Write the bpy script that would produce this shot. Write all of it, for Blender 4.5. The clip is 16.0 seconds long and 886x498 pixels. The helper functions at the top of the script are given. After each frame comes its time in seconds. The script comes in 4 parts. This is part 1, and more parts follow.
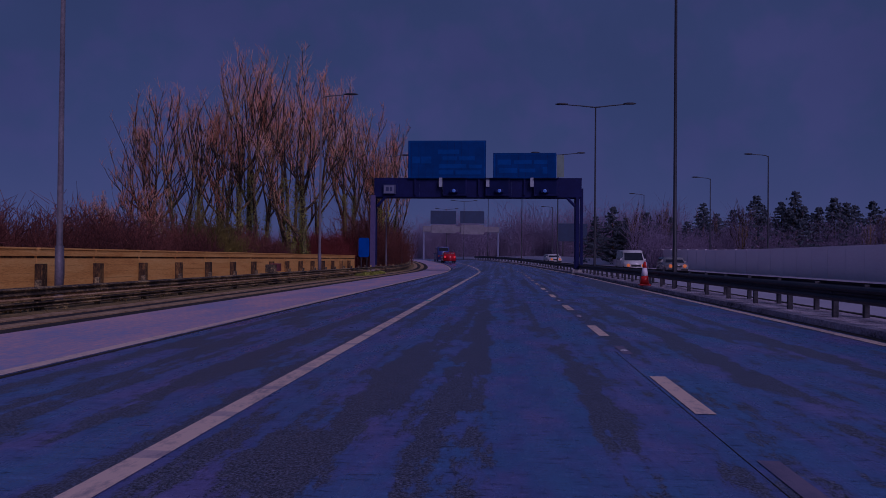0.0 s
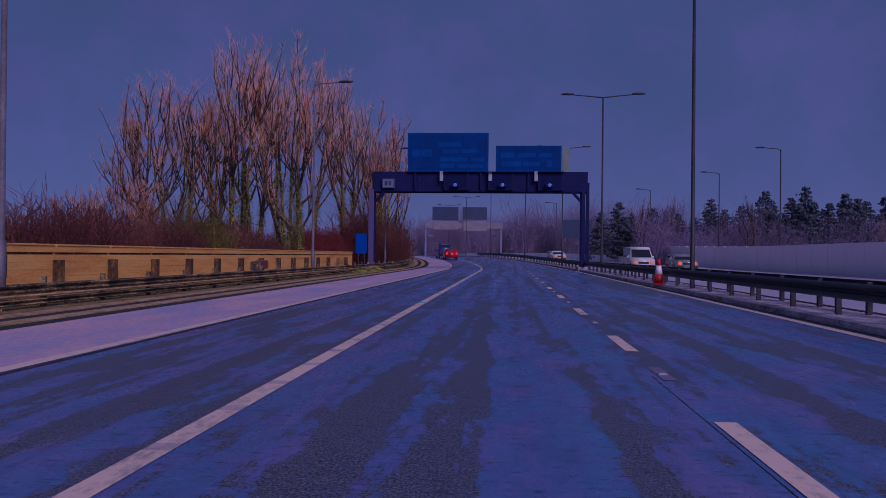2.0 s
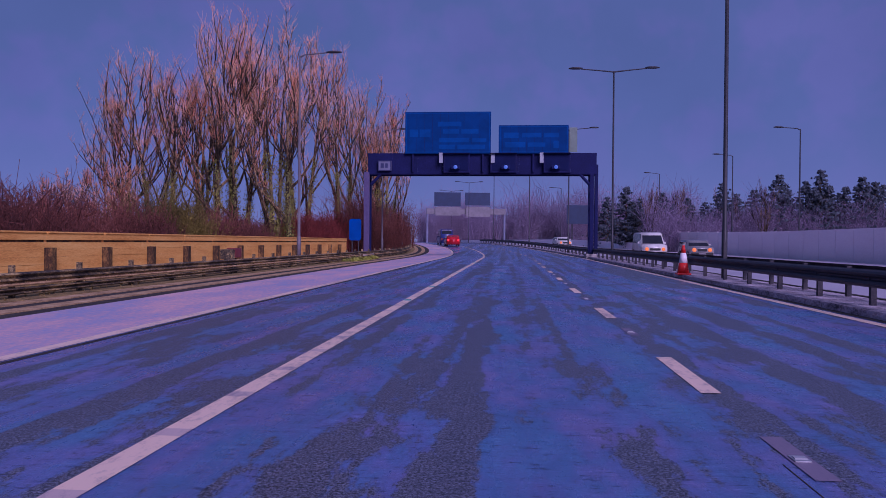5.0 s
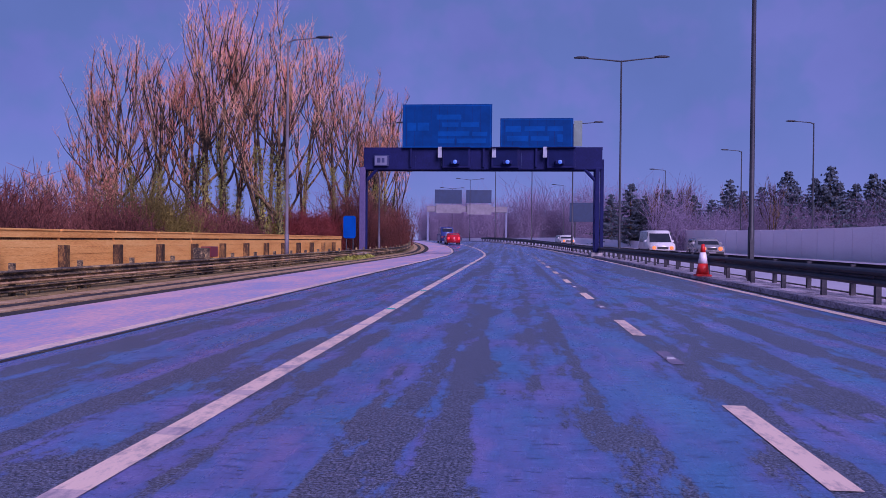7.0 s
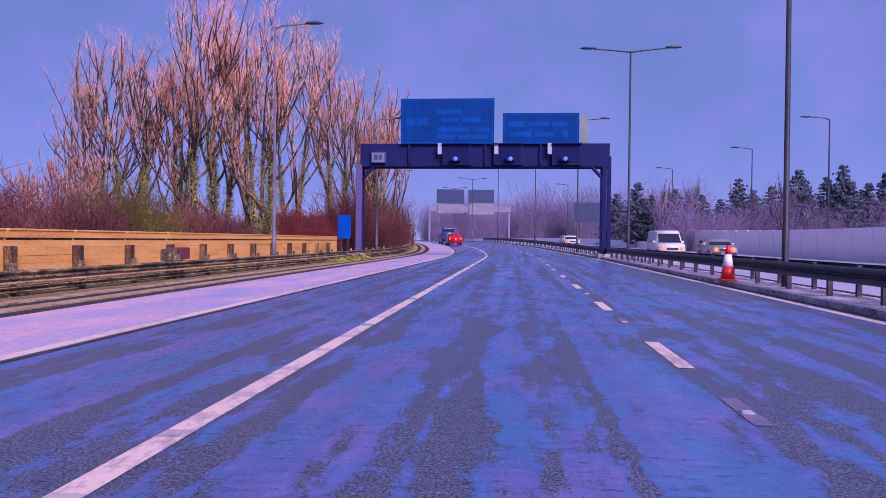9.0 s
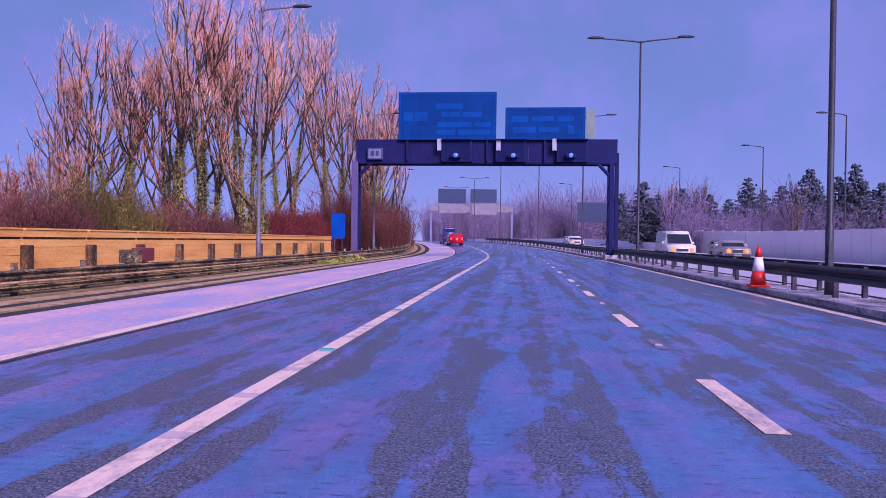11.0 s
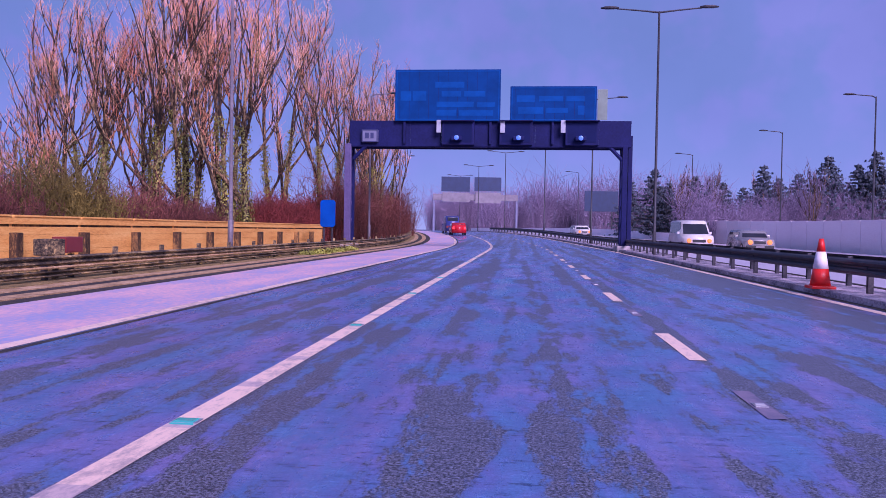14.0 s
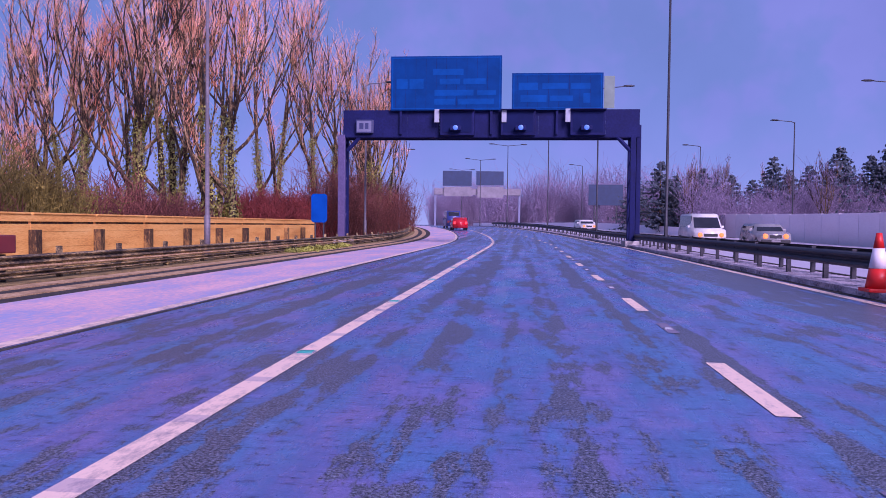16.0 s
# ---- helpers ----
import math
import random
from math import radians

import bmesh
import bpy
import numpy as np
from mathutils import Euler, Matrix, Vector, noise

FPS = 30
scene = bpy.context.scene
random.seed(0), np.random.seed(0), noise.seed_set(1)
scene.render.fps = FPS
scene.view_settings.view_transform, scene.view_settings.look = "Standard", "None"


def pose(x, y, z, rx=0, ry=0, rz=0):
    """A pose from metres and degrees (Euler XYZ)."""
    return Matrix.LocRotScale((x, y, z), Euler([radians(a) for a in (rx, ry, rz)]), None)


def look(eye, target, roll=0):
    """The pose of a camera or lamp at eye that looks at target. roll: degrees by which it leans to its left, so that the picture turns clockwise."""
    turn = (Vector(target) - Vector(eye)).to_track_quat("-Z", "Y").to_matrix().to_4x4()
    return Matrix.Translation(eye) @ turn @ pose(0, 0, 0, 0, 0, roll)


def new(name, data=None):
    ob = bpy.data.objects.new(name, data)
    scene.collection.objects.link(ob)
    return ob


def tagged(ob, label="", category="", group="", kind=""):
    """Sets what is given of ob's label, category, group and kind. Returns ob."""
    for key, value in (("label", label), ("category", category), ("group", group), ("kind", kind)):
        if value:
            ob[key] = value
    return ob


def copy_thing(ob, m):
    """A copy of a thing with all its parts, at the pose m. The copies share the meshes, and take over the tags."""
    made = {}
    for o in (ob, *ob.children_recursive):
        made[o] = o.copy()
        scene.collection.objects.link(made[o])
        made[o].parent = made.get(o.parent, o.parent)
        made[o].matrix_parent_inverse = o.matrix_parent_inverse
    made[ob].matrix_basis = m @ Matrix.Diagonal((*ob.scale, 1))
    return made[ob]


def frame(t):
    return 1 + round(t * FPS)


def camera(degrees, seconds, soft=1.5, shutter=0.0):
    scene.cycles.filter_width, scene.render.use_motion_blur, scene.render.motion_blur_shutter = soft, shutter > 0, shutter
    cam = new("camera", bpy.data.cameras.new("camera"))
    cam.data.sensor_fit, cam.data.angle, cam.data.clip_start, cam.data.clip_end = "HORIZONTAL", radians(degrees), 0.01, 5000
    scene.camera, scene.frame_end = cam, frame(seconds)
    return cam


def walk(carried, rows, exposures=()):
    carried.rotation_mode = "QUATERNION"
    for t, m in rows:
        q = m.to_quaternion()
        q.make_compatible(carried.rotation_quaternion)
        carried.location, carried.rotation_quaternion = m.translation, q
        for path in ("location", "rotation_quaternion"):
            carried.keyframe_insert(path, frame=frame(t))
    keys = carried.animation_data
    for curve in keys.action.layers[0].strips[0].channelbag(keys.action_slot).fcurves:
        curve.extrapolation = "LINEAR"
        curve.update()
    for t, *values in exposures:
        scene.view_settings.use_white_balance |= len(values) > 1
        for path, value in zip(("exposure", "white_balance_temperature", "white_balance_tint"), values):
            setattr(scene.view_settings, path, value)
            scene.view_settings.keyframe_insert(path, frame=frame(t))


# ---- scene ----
cam = camera(58.6, 16.0, soft=0.65)
ROWS = [
    (0.0, -0.022, -0.843, 1.180, 0.68, -0.51, 4.45),
    (0.5, -0.025, -0.263, 1.180, 0.72, -0.48, 4.52),
    (1.0, -0.028, 0.322, 1.180, 0.71, -0.50, 4.58),
    (1.5, -0.031, 0.912, 1.180, 0.62, -0.55, 4.62),
    (2.0, -0.034, 1.506, 1.180, 0.44, -0.59, 4.66),
    (2.5, -0.038, 2.104, 1.180, 0.19, -0.63, 4.69),
    (3.0, -0.041, 2.706, 1.180, -0.09, -0.62, 4.73),
    (3.5, -0.044, 3.311, 1.180, -0.31, -0.56, 4.78),
    (4.0, -0.047, 3.920, 1.180, -0.39, -0.41, 4.87),
    (6.5, -0.063, 7.000, 1.180, -0.67, -0.54, 5.00),
    (7.0, -0.066, 7.622, 1.180, -0.67, -0.52, 5.03),
    (7.5, -0.070, 8.245, 1.180, -0.68, -0.46, 5.08),
    (8.0, -0.073, 8.868, 1.180, -0.67, -0.46, 5.13),
    (8.5, -0.076, 9.492, 1.180, -0.65, -0.51, 5.19),
    (9.0, -0.079, 10.116, 1.180, -0.64, -0.54, 5.24),
    (11.5, -0.095, 13.231, 1.180, -0.60, -0.75, 5.51),
    (12.0, -0.098, 13.850, 1.180, -0.57, -0.86, 5.58),
    (12.5, -0.101, 14.468, 1.180, -0.72, -0.92, 5.64),
    (13.0, -0.105, 15.083, 1.180, -0.95, -0.94, 5.69),
    (13.5, -0.108, 15.696, 1.180, -1.20, -0.93, 5.73),
    (14.0, -0.111, 16.306, 1.180, -1.41, -0.92, 5.78),
    (14.5, -0.114, 16.914, 1.180, -1.56, -0.89, 5.83),
    (15.0, -0.117, 17.517, 1.180, -1.65, -0.84, 5.88),
    (15.5, -0.121, 18.118, 1.180, -1.71, -0.76, 5.93),
    (16.0, -0.124, 18.714, 1.180, -1.77, -0.63, 5.98),
]
GAIN = 0.3
STOPS = [(0.0, -2.43, 5200), (1.5, -1.9, 5230), (3.5, -1.32, 5260), (7.0, -0.48, 5320), (9.0, -0.03, 5420), (11.5, 0.03, 5430), (16.0, 0.03, 5460)]
walk(cam, [(t, pose(x, y, z, 90 + pitch, roll, yaw)) for t, x, y, z, pitch, roll, yaw in ROWS],
     exposures=[(t, s + GAIN, k, 72) for t, s, k in STOPS])

# ---- world and light ----
SUN_EL, SUN_AZ = 32.0, 150.0
world = bpy.data.worlds.new("overcast_sky")
scene.world = world
world.use_nodes = True
wn = world.node_tree
wn.nodes.clear()
sky = wn.nodes.new("ShaderNodeTexSky")
sky.sky_type, sky.sun_disc = "NISHITA", False
sky.sun_elevation, sky.sun_rotation = radians(SUN_EL), radians(SUN_AZ)
sky.air_density, sky.dust_density, sky.ozone_density = 1.0, 0.1, 1.0
sky.altitude = 6000
bg = wn.nodes.new("ShaderNodeBackground")
bg.inputs["Strength"].default_value = 0.072
wo = wn.nodes.new("ShaderNodeOutputWorld")
wn.links.new(sky.outputs[0], bg.inputs[0])
deck = wn.nodes.new("ShaderNodeBackground")
deck.inputs["Strength"].default_value = 1.0
banks = wn.nodes.new("ShaderNodeTexNoise")
banks.inputs["Scale"].default_value, banks.inputs["Detail"].default_value = 4.5, 5.0
where = wn.nodes.new("ShaderNodeTexCoord")
wn.links.new(where.outputs["Generated"], banks.inputs["Vector"])
def sky_ramp(fac, low, high, lo=0.3, hi=0.7):
    r = wn.nodes.new("ShaderNodeValToRGB")
    r.color_ramp.elements[0].position, r.color_ramp.elements[0].color = lo, (*low, 1)
    r.color_ramp.elements[1].position, r.color_ramp.elements[1].color = hi, (*high, 1)
    wn.links.new(fac, r.inputs[0])
    return r.outputs[0]


def sky_mix(a, b, fac):
    m = wn.nodes.new("ShaderNodeMix")
    m.data_type = "RGBA"
    for out, slot in ((fac, 0), (a, 6), (b, 7)):
        wn.links.new(out, m.inputs[slot])
    return m.outputs[2]


# cloud deck: blue-grey overhead with violet banks, paler and pinker towards the horizon
flecks = wn.nodes.new("ShaderNodeTexNoise")
flecks.inputs["Scale"].default_value, flecks.inputs["Detail"].default_value = 15.0, 3.0
wn.links.new(where.outputs["Generated"], flecks.inputs["Vector"])
overhead = sky_mix(sky_ramp(banks.outputs["Fac"], (0.112, 0.208, 0.295), (0.145, 0.245, 0.362)),
                   sky_ramp(banks.outputs["Fac"], (0.142, 0.2, 0.325), (0.19, 0.252, 0.4)),
                   sky_ramp(flecks.outputs["Fac"], (0, 0, 0), (1, 1, 1), 0.46, 0.62))
split = wn.nodes.new("ShaderNodeSeparateXYZ")
wn.links.new(where.outputs["Generated"], split.inputs[0])
low_sky = sky_ramp(banks.outputs["Fac"], (0.142, 0.208, 0.318), (0.17, 0.236, 0.36))
wn.links.new(sky_mix(low_sky, overhead, sky_ramp(split.outputs["Z"], (0, 0, 0), (1, 1, 1), 0.015, 0.16)), deck.inputs["Color"])
cover = wn.nodes.new("ShaderNodeMixShader")
cover.inputs[0].default_value = 0.8
wn.links.new(bg.outputs[0], cover.inputs[1])
wn.links.new(deck.outputs[0], cover.inputs[2])
wn.links.new(cover.outputs[0], wo.inputs[0])
sun = new("sun", bpy.data.lights.new("sun", "SUN"))
sun.data.energy, sun.data.angle, sun.data.color = 3.6, radians(30), (1.0, 0.92, 0.85)
sun.matrix_world = look((0, 0, 60), (-60 * math.sin(radians(SUN_AZ)) / math.tan(radians(SUN_EL)),
                                     -60 * math.cos(radians(SUN_AZ)) / math.tan(radians(SUN_EL)), 0))


# ---- materials ----
def principled(name):
    m = bpy.data.materials.new(name)
    m.use_nodes = True
    return m, m.node_tree, m.node_tree.nodes["Principled BSDF"]


def noise_node(nt, scale, detail=4.0, rough=0.6, vec=None):
    n = nt.nodes.new("ShaderNodeTexNoise")
    n.inputs["Scale"].default_value, n.inputs["Detail"].default_value, n.inputs["Roughness"].default_value = scale, detail, rough
    if vec is not None:
        nt.links.new(vec, n.inputs["Vector"])
    return n


def ramp_node(nt, fac, stops):
    r = nt.nodes.new("ShaderNodeValToRGB")
    r.color_ramp.elements[0].position, r.color_ramp.elements[0].color = stops[0][0], (*stops[0][1], 1)
    r.color_ramp.elements[1].position, r.color_ramp.elements[1].color = stops[-1][0], (*stops[-1][1], 1)
    for p, c in stops[1:-1]:
        e = r.color_ramp.elements.new(p)
        e.color = (*c, 1)
    nt.links.new(fac, r.inputs["Fac"])
    return r


def mixed(nt, a, b, fac, mode="MIX"):
    m = nt.nodes.new("ShaderNodeMix")
    m.data_type, m.blend_type = "RGBA", mode
    if isinstance(fac, float):
        m.inputs[0].default_value = fac
    else:
        nt.links.new(fac, m.inputs[0])
    nt.links.new(a, m.inputs[6])
    nt.links.new(b, m.inputs[7])
    return m.outputs[2]


def bumped(nt, bsdf, height, strength=0.3, distance=0.02):
    b = nt.nodes.new("ShaderNodeBump")
    b.inputs["Strength"].default_value, b.inputs["Distance"].default_value = strength, distance
    nt.links.new(height, b.inputs["Height"])
    nt.links.new(b.outputs[0], bsdf.inputs["Normal"])


def coords(nt, scale=(1, 1, 1)):
    g = nt.nodes.new("ShaderNodeNewGeometry")
    mp = nt.nodes.new("ShaderNodeMapping")
    mp.inputs["Scale"].default_value = scale
    nt.links.new(g.outputs["Position"], mp.inputs["Vector"])
    return mp.outputs[0]


def surface(name, dark, mid, light, rough=0.7, metal=0.0, fine=18.0, coarse=1.2, bump=0.25, dist=0.01, stretch=(1, 1, 1), spec=0.5, span=0.18):
    """A weathered surface: colour varies coarsely and finely, with relief."""
    m, nt, b = principled(name)
    v = coords(nt, stretch)
    n1 = noise_node(nt, coarse, 5.0, 0.65, v)
    n2 = noise_node(nt, fine, 6.0, 0.7, v)
    add = nt.nodes.new("ShaderNodeMath")
    add.operation = "MULTIPLY_ADD"
    nt.links.new(n2.outputs["Fac"], add.inputs[0])
    add.inputs[1].default_value = 0.5
    half = nt.nodes.new("ShaderNodeMath")
    half.operation = "MULTIPLY"
    half.inputs[1].default_value = 0.5
    nt.links.new(n1.outputs["Fac"], half.inputs[0])
    nt.links.new(half.outputs[0], add.inputs[2])
    r = ramp_node(nt, add.outputs[0], [(0.5 - span, dark), (0.5, mid), (0.5 + span, light)])
    nt.links.new(r.outputs[0], b.inputs["Base Color"])
    rr = nt.nodes.new("ShaderNodeMapRange")
    rr.inputs["To Min"].default_value, rr.inputs["To Max"].default_value = max(0.05, rough - 0.12), min(1.0, rough + 0.12)
    nt.links.new(n1.outputs["Fac"], rr.inputs["Value"])
    nt.links.new(rr.outputs[0], b.inputs["Roughness"])
    b.inputs["Metallic"].default_value = metal
    b.inputs["Specular IOR Level"].default_value = spec
    bumped(nt, b, n2.outputs["Fac"], bump, dist)
    return m


def wet_asphalt(name, base, wet_rough, dry_rough):
    """Damp tarmac: smooth damp film, coloured with the sky's reflection, broken by gritty dark patches, wheel tracks
    drawn out along the lanes.
    """
    m, nt, b = principled(name)
    v = coords(nt)
    patch = noise_node(nt, 1.5, 9.0, 0.78, coords(nt, (1.0, 0.3, 1.0)))
    track = noise_node(nt, 2.1, 2.0, 0.5, coords(nt, (1.0, 0.02, 1.0)))
    grain = noise_node(nt, 48.0, 3.0, 0.85, v)
    cracks = noise_node(nt, 55.0, 5.0, 0.85, coords(nt, (1.0, 0.9, 1.0)))
    cracks.inputs["Distortion"].default_value = 0.3
    mask = nt.nodes.new("ShaderNodeMath")
    mask.operation = "MULTIPLY_ADD"
    nt.links.new(track.outputs["Fac"], mask.inputs[0])
    mask.inputs[1].default_value = 0.9
    nt.links.new(patch.outputs["Fac"], mask.inputs[2])
    gritty = ramp_node(nt, mask.outputs[0], [(0.955, (0, 0, 0)), (1.0, (1, 1, 1))])
    # the film's base blue stands for reflected sky; sheen shifts it to violet
    film = ramp_node(nt, patch.outputs["Fac"], [(0.3, (base[0] * 0.74, base[1] * 1.3, base[2] * 2.15)), (0.55, (base[0] * 0.58, base[1] * 1.0, base[2] * 1.7))])
    sheen = noise_node(nt, 1.4, 5.0, 0.65, coords(nt, (1.0, 0.4, 1.0)))
    tint = ramp_node(nt, sheen.outputs["Fac"], [(0.34, (0.7, 1.2, 1.06)), (0.46, (0.95, 1.04, 1.02)), (0.54, (1.4, 0.96, 1.03)), (0.62, (2.1, 1.02, 1.04))])
    sky_film_col = mixed(nt, film.outputs[0], tint.outputs[0], 1.0, "MULTIPLY")
    speck = ramp_node(nt, cracks.outputs["Fac"], [(0.455, tuple(c * 0.03 for c in base)), (0.495, tuple(c * 0.75 for c in base)), (0.56, tuple(c * 1.25 for c in base)), (0.63, tuple(c * 2.1 for c in base))])
    col = mixed(nt, sky_film_col, speck.outputs[0], gritty.outputs[0])
    g2 = ramp_node(nt, grain.outputs["Fac"], [(0.3, (0.7, 0.7, 0.7)), (0.5, (1, 1, 1)), (0.7, (1.4, 1.4, 1.4))])
    marks = noise_node(nt, 10.0, 7.0, 0.82, coords(nt, (0.45, 1.5, 1.0)))
    scuffs = ramp_node(nt, marks.outputs["Fac"], [(0.37, (1.6, 1.5, 1.4)), (0.45, (1, 1, 1)), (0.555, (1, 1, 1)), (0.605, (0.18, 0.18, 0.22))])
    worn = mixed(nt, col, scuffs.outputs[0], 0.8, "MULTIPLY")
    nt.links.new(mixed(nt, worn, g2.outputs[0], 0.8, "MULTIPLY"), b.inputs["Base Color"])
    rr = ramp_node(nt, mask.outputs[0], [(0.78, (wet_rough,) * 3), (1.02, (dry_rough,) * 3)])
    nt.links.new(rr.outputs[0], b.inputs["Roughness"])
    hsum = nt.nodes.new("ShaderNodeMath")
    hsum.operation = "ADD"
    nt.links.new(grain.outputs["Fac"], hsum.inputs[0])
    nt.links.new(cracks.outputs["Fac"], hsum.inputs[1])
    bumped(nt, b, hsum.outputs[0], 0.22, 0.006)
    return m


def line_paint(name, paint, under):
    """Thermoplastic road paint, worn through in flecks."""
    m, nt, b = principled(name)
    v = coords(nt, (1, 0.4, 1))
    n1 = noise_node(nt, 9.0, 7.0, 0.8, v)
    n2 = noise_node(nt, 0.9, 3.0, 0.5, v)
    add = nt.nodes.new("ShaderNodeMath")
    add.operation = "MULTIPLY_ADD"
    nt.links.new(n2.outputs["Fac"], add.inputs[0])
    add.inputs[1].default_value = 0.5
    nt.links.new(n1.outputs["Fac"], add.inputs[2])
    r = ramp_node(nt, add.outputs[0], [(0.52, under), (0.65, tuple(0.5 * (a + c) for a, c in zip(paint, under))), (0.77, paint)])
    nt.links.new(r.outputs[0], b.inputs["Base Color"])
    b.inputs["Roughness"].default_value = 0.5
    bumped(nt, b, n1.outputs["Fac"], 0.3, 0.004)
    return m


def plain(name, colour, rough=0.5, metal=0.0, emit=0.0, emit_colour=None, spec=0.5):
    m, nt, b = principled(name)
    n = noise_node(nt, 1.1, 5.0, 0.6, coords(nt))
    lo, hi = tuple(c * 0.8 for c in colour), tuple(min(1.0, c * 1.2) for c in colour)
    r = ramp_node(nt, n.outputs["Fac"], [(0.3, lo), (0.7, hi)])
    nt.links.new(r.outputs[0], b.inputs["Base Color"])
    b.inputs["Roughness"].default_value, b.inputs["Metallic"].default_value = rough, metal
    b.inputs["Specular IOR Level"].default_value = spec
    if emit:
        b.inputs["Emission Color"].default_value = (*(emit_colour or colour), 1)
        b.inputs["Emission Strength"].default_value = emit
    return m


ASPHALT = wet_asphalt("damp_asphalt", (0.118, 0.126, 0.172), 0.18, 0.42)
SHOULDER = surface("hard_shoulder_asphalt", (0.31, 0.34, 0.52), (0.55, 0.38, 0.46), (0.78, 0.46, 0.44), 0.55, fine=14, coarse=0.9, bump=0.25, stretch=(1, 0.35, 1), span=0.09)
# base lifted to hold the wet sheen and mist of the far lanes
FAR_ASPHALT = surface("sheen_pale_asphalt", (0.38, 0.33, 0.36), (0.52, 0.45, 0.49), (0.62, 0.54, 0.58), 0.34, fine=20, coarse=0.5, bump=0.1)
PAINT = line_paint("worn_white_paint", (0.88, 0.63, 0.47), (0.3, 0.24, 0.25))
PAINT_THIN = line_paint("thin_worn_paint", (0.6, 0.45, 0.41), (0.2, 0.17, 0.22))
PAINT_FAINT = line_paint("worn_away_paint", (0.21, 0.165, 0.23), (0.11, 0.105, 0.17))
GRASS = surface("winter_grass", (0.05, 0.045, 0.02), (0.11, 0.095, 0.045), (0.2, 0.16, 0.08), 0.9, fine=12, coarse=0.4, bump=0.8, dist=0.05)
GRIT = surface("reserve_grit", (0.05, 0.04, 0.05), (0.42, 0.345, 0.39), (0.72, 0.63, 0.67), 0.75, fine=26, coarse=2.5, bump=0.7, dist=0.02, stretch=(1, 0.5, 1), span=0.12)
DEBRIS = surface("verge_soil", (0.03, 0.022, 0.01), (0.24, 0.16, 0.05), (0.56, 0.39, 0.13), 0.9, fine=25, coarse=3, bump=0.8, dist=0.03)
DARK_STRIP = surface("black_strip", (0.008, 0.007, 0.006), (0.03, 0.024, 0.018), (0.11, 0.085, 0.05), 0.85, fine=35, coarse=3, bump=0.8, dist=0.02)
CONCRETE = surface("pale_concrete", (0.27, 0.24, 0.22), (0.42, 0.38, 0.36), (0.55, 0.5, 0.48), 0.75, fine=30, coarse=1.5, bump=0.3)
WARM_KERB = surface("warm_concrete", (0.05, 0.028, 0.01), (0.44, 0.27, 0.12), (0.7, 0.5, 0.28), 0.8, fine=22, coarse=2.2, bump=0.3)
TIMBER = surface("tan_timber_fence", (0.58, 0.23, 0.035), (0.82, 0.395, 0.08), (0.92, 0.53, 0.14), 0.75, fine=14, coarse=0.8, bump=0.4, stretch=(1, 0.4, 3.5), span=0.13)
GALV = surface("galvanised_steel", (0.25, 0.25, 0.27), (0.42, 0.42, 0.45), (0.6, 0.6, 0.62), 0.45, 0.75, fine=30, coarse=2, bump=0.1)
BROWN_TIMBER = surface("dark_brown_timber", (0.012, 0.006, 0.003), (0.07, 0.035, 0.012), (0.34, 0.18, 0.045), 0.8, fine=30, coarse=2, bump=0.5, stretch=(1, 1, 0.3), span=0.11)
RUSTY = surface("grimy_steel", (0.012, 0.012, 0.02), (0.035, 0.034, 0.045), (0.1, 0.085, 0.085), 0.6, 0.3, fine=25, coarse=2, bump=0.2)
RUST_FLECKED = surface("rust_flecked_steel", (0.012, 0.01, 0.008), (0.12, 0.085, 0.045), (0.5, 0.35, 0.14), 0.7, 0.1, fine=22, coarse=3, bump=0.3, stretch=(1, 0.5, 1), span=0.09)
COLUMN = surface("grey_column_paint", (0.018, 0.019, 0.024), (0.038, 0.038, 0.046), (0.068, 0.066, 0.076), 0.55, 0.3, fine=15, coarse=1, bump=0.1)
COLUMN_WORN = surface("weathered_column_zinc", (0.085, 0.075, 0.085), (0.16, 0.14, 0.155), (0.26, 0.22, 0.23), 0.6, 0.2, fine=15, coarse=1, bump=0.1)
GANTRY = surface("dark_blue_grey_gantry_paint", (0.005, 0.007, 0.042), (0.009, 0.012, 0.07), (0.016, 0.02, 0.105), 0.65, 0.0, fine=8, coarse=0.8, bump=0.1, spec=0.15)
GANTRY_LIGHT = surface("lit_tone_gantry_steel", (0.07, 0.055, 0.14), (0.115, 0.09, 0.2), (0.17, 0.135, 0.27), 0.5, 0.3, fine=8, coarse=0.8, bump=0.1)
SIGN_BLUE = plain("motorway_sign_blue", (0.0, 0.04, 0.165), 0.7, spec=0.1)
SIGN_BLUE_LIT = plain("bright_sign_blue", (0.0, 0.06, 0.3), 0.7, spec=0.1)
SIGN_TEXT = plain("faded_sign_white", (0.0, 0.06, 0.235), 0.7, spec=0.1)
# haze of distance is put into this duller sign blue
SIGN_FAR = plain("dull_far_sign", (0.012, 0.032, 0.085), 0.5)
WHITE = plain("white_sheet", (0.34, 0.37, 0.42), 0.5)
PALE_GREEN = plain("pale_green_sheet", (0.15, 0.21, 0.17), 0.5)
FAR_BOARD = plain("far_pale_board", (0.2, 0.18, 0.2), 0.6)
# wall tone made paler and pinker to hold the roadside mist
PALE_WALL = surface("mist_pale_wall", (0.8, 0.68, 0.74), (0.88, 0.77, 0.83), (0.92, 0.84, 0.89), 0.6, fine=12, coarse=0.5, bump=0.15, stretch=(1, 0.3, 1))
BOX_GREY = plain("grey_violet_box", (0.16, 0.17, 0.26), 0.6)
BOX_BLUE = plain("dull_blue_box", (0.03, 0.04, 0.12), 0.6)
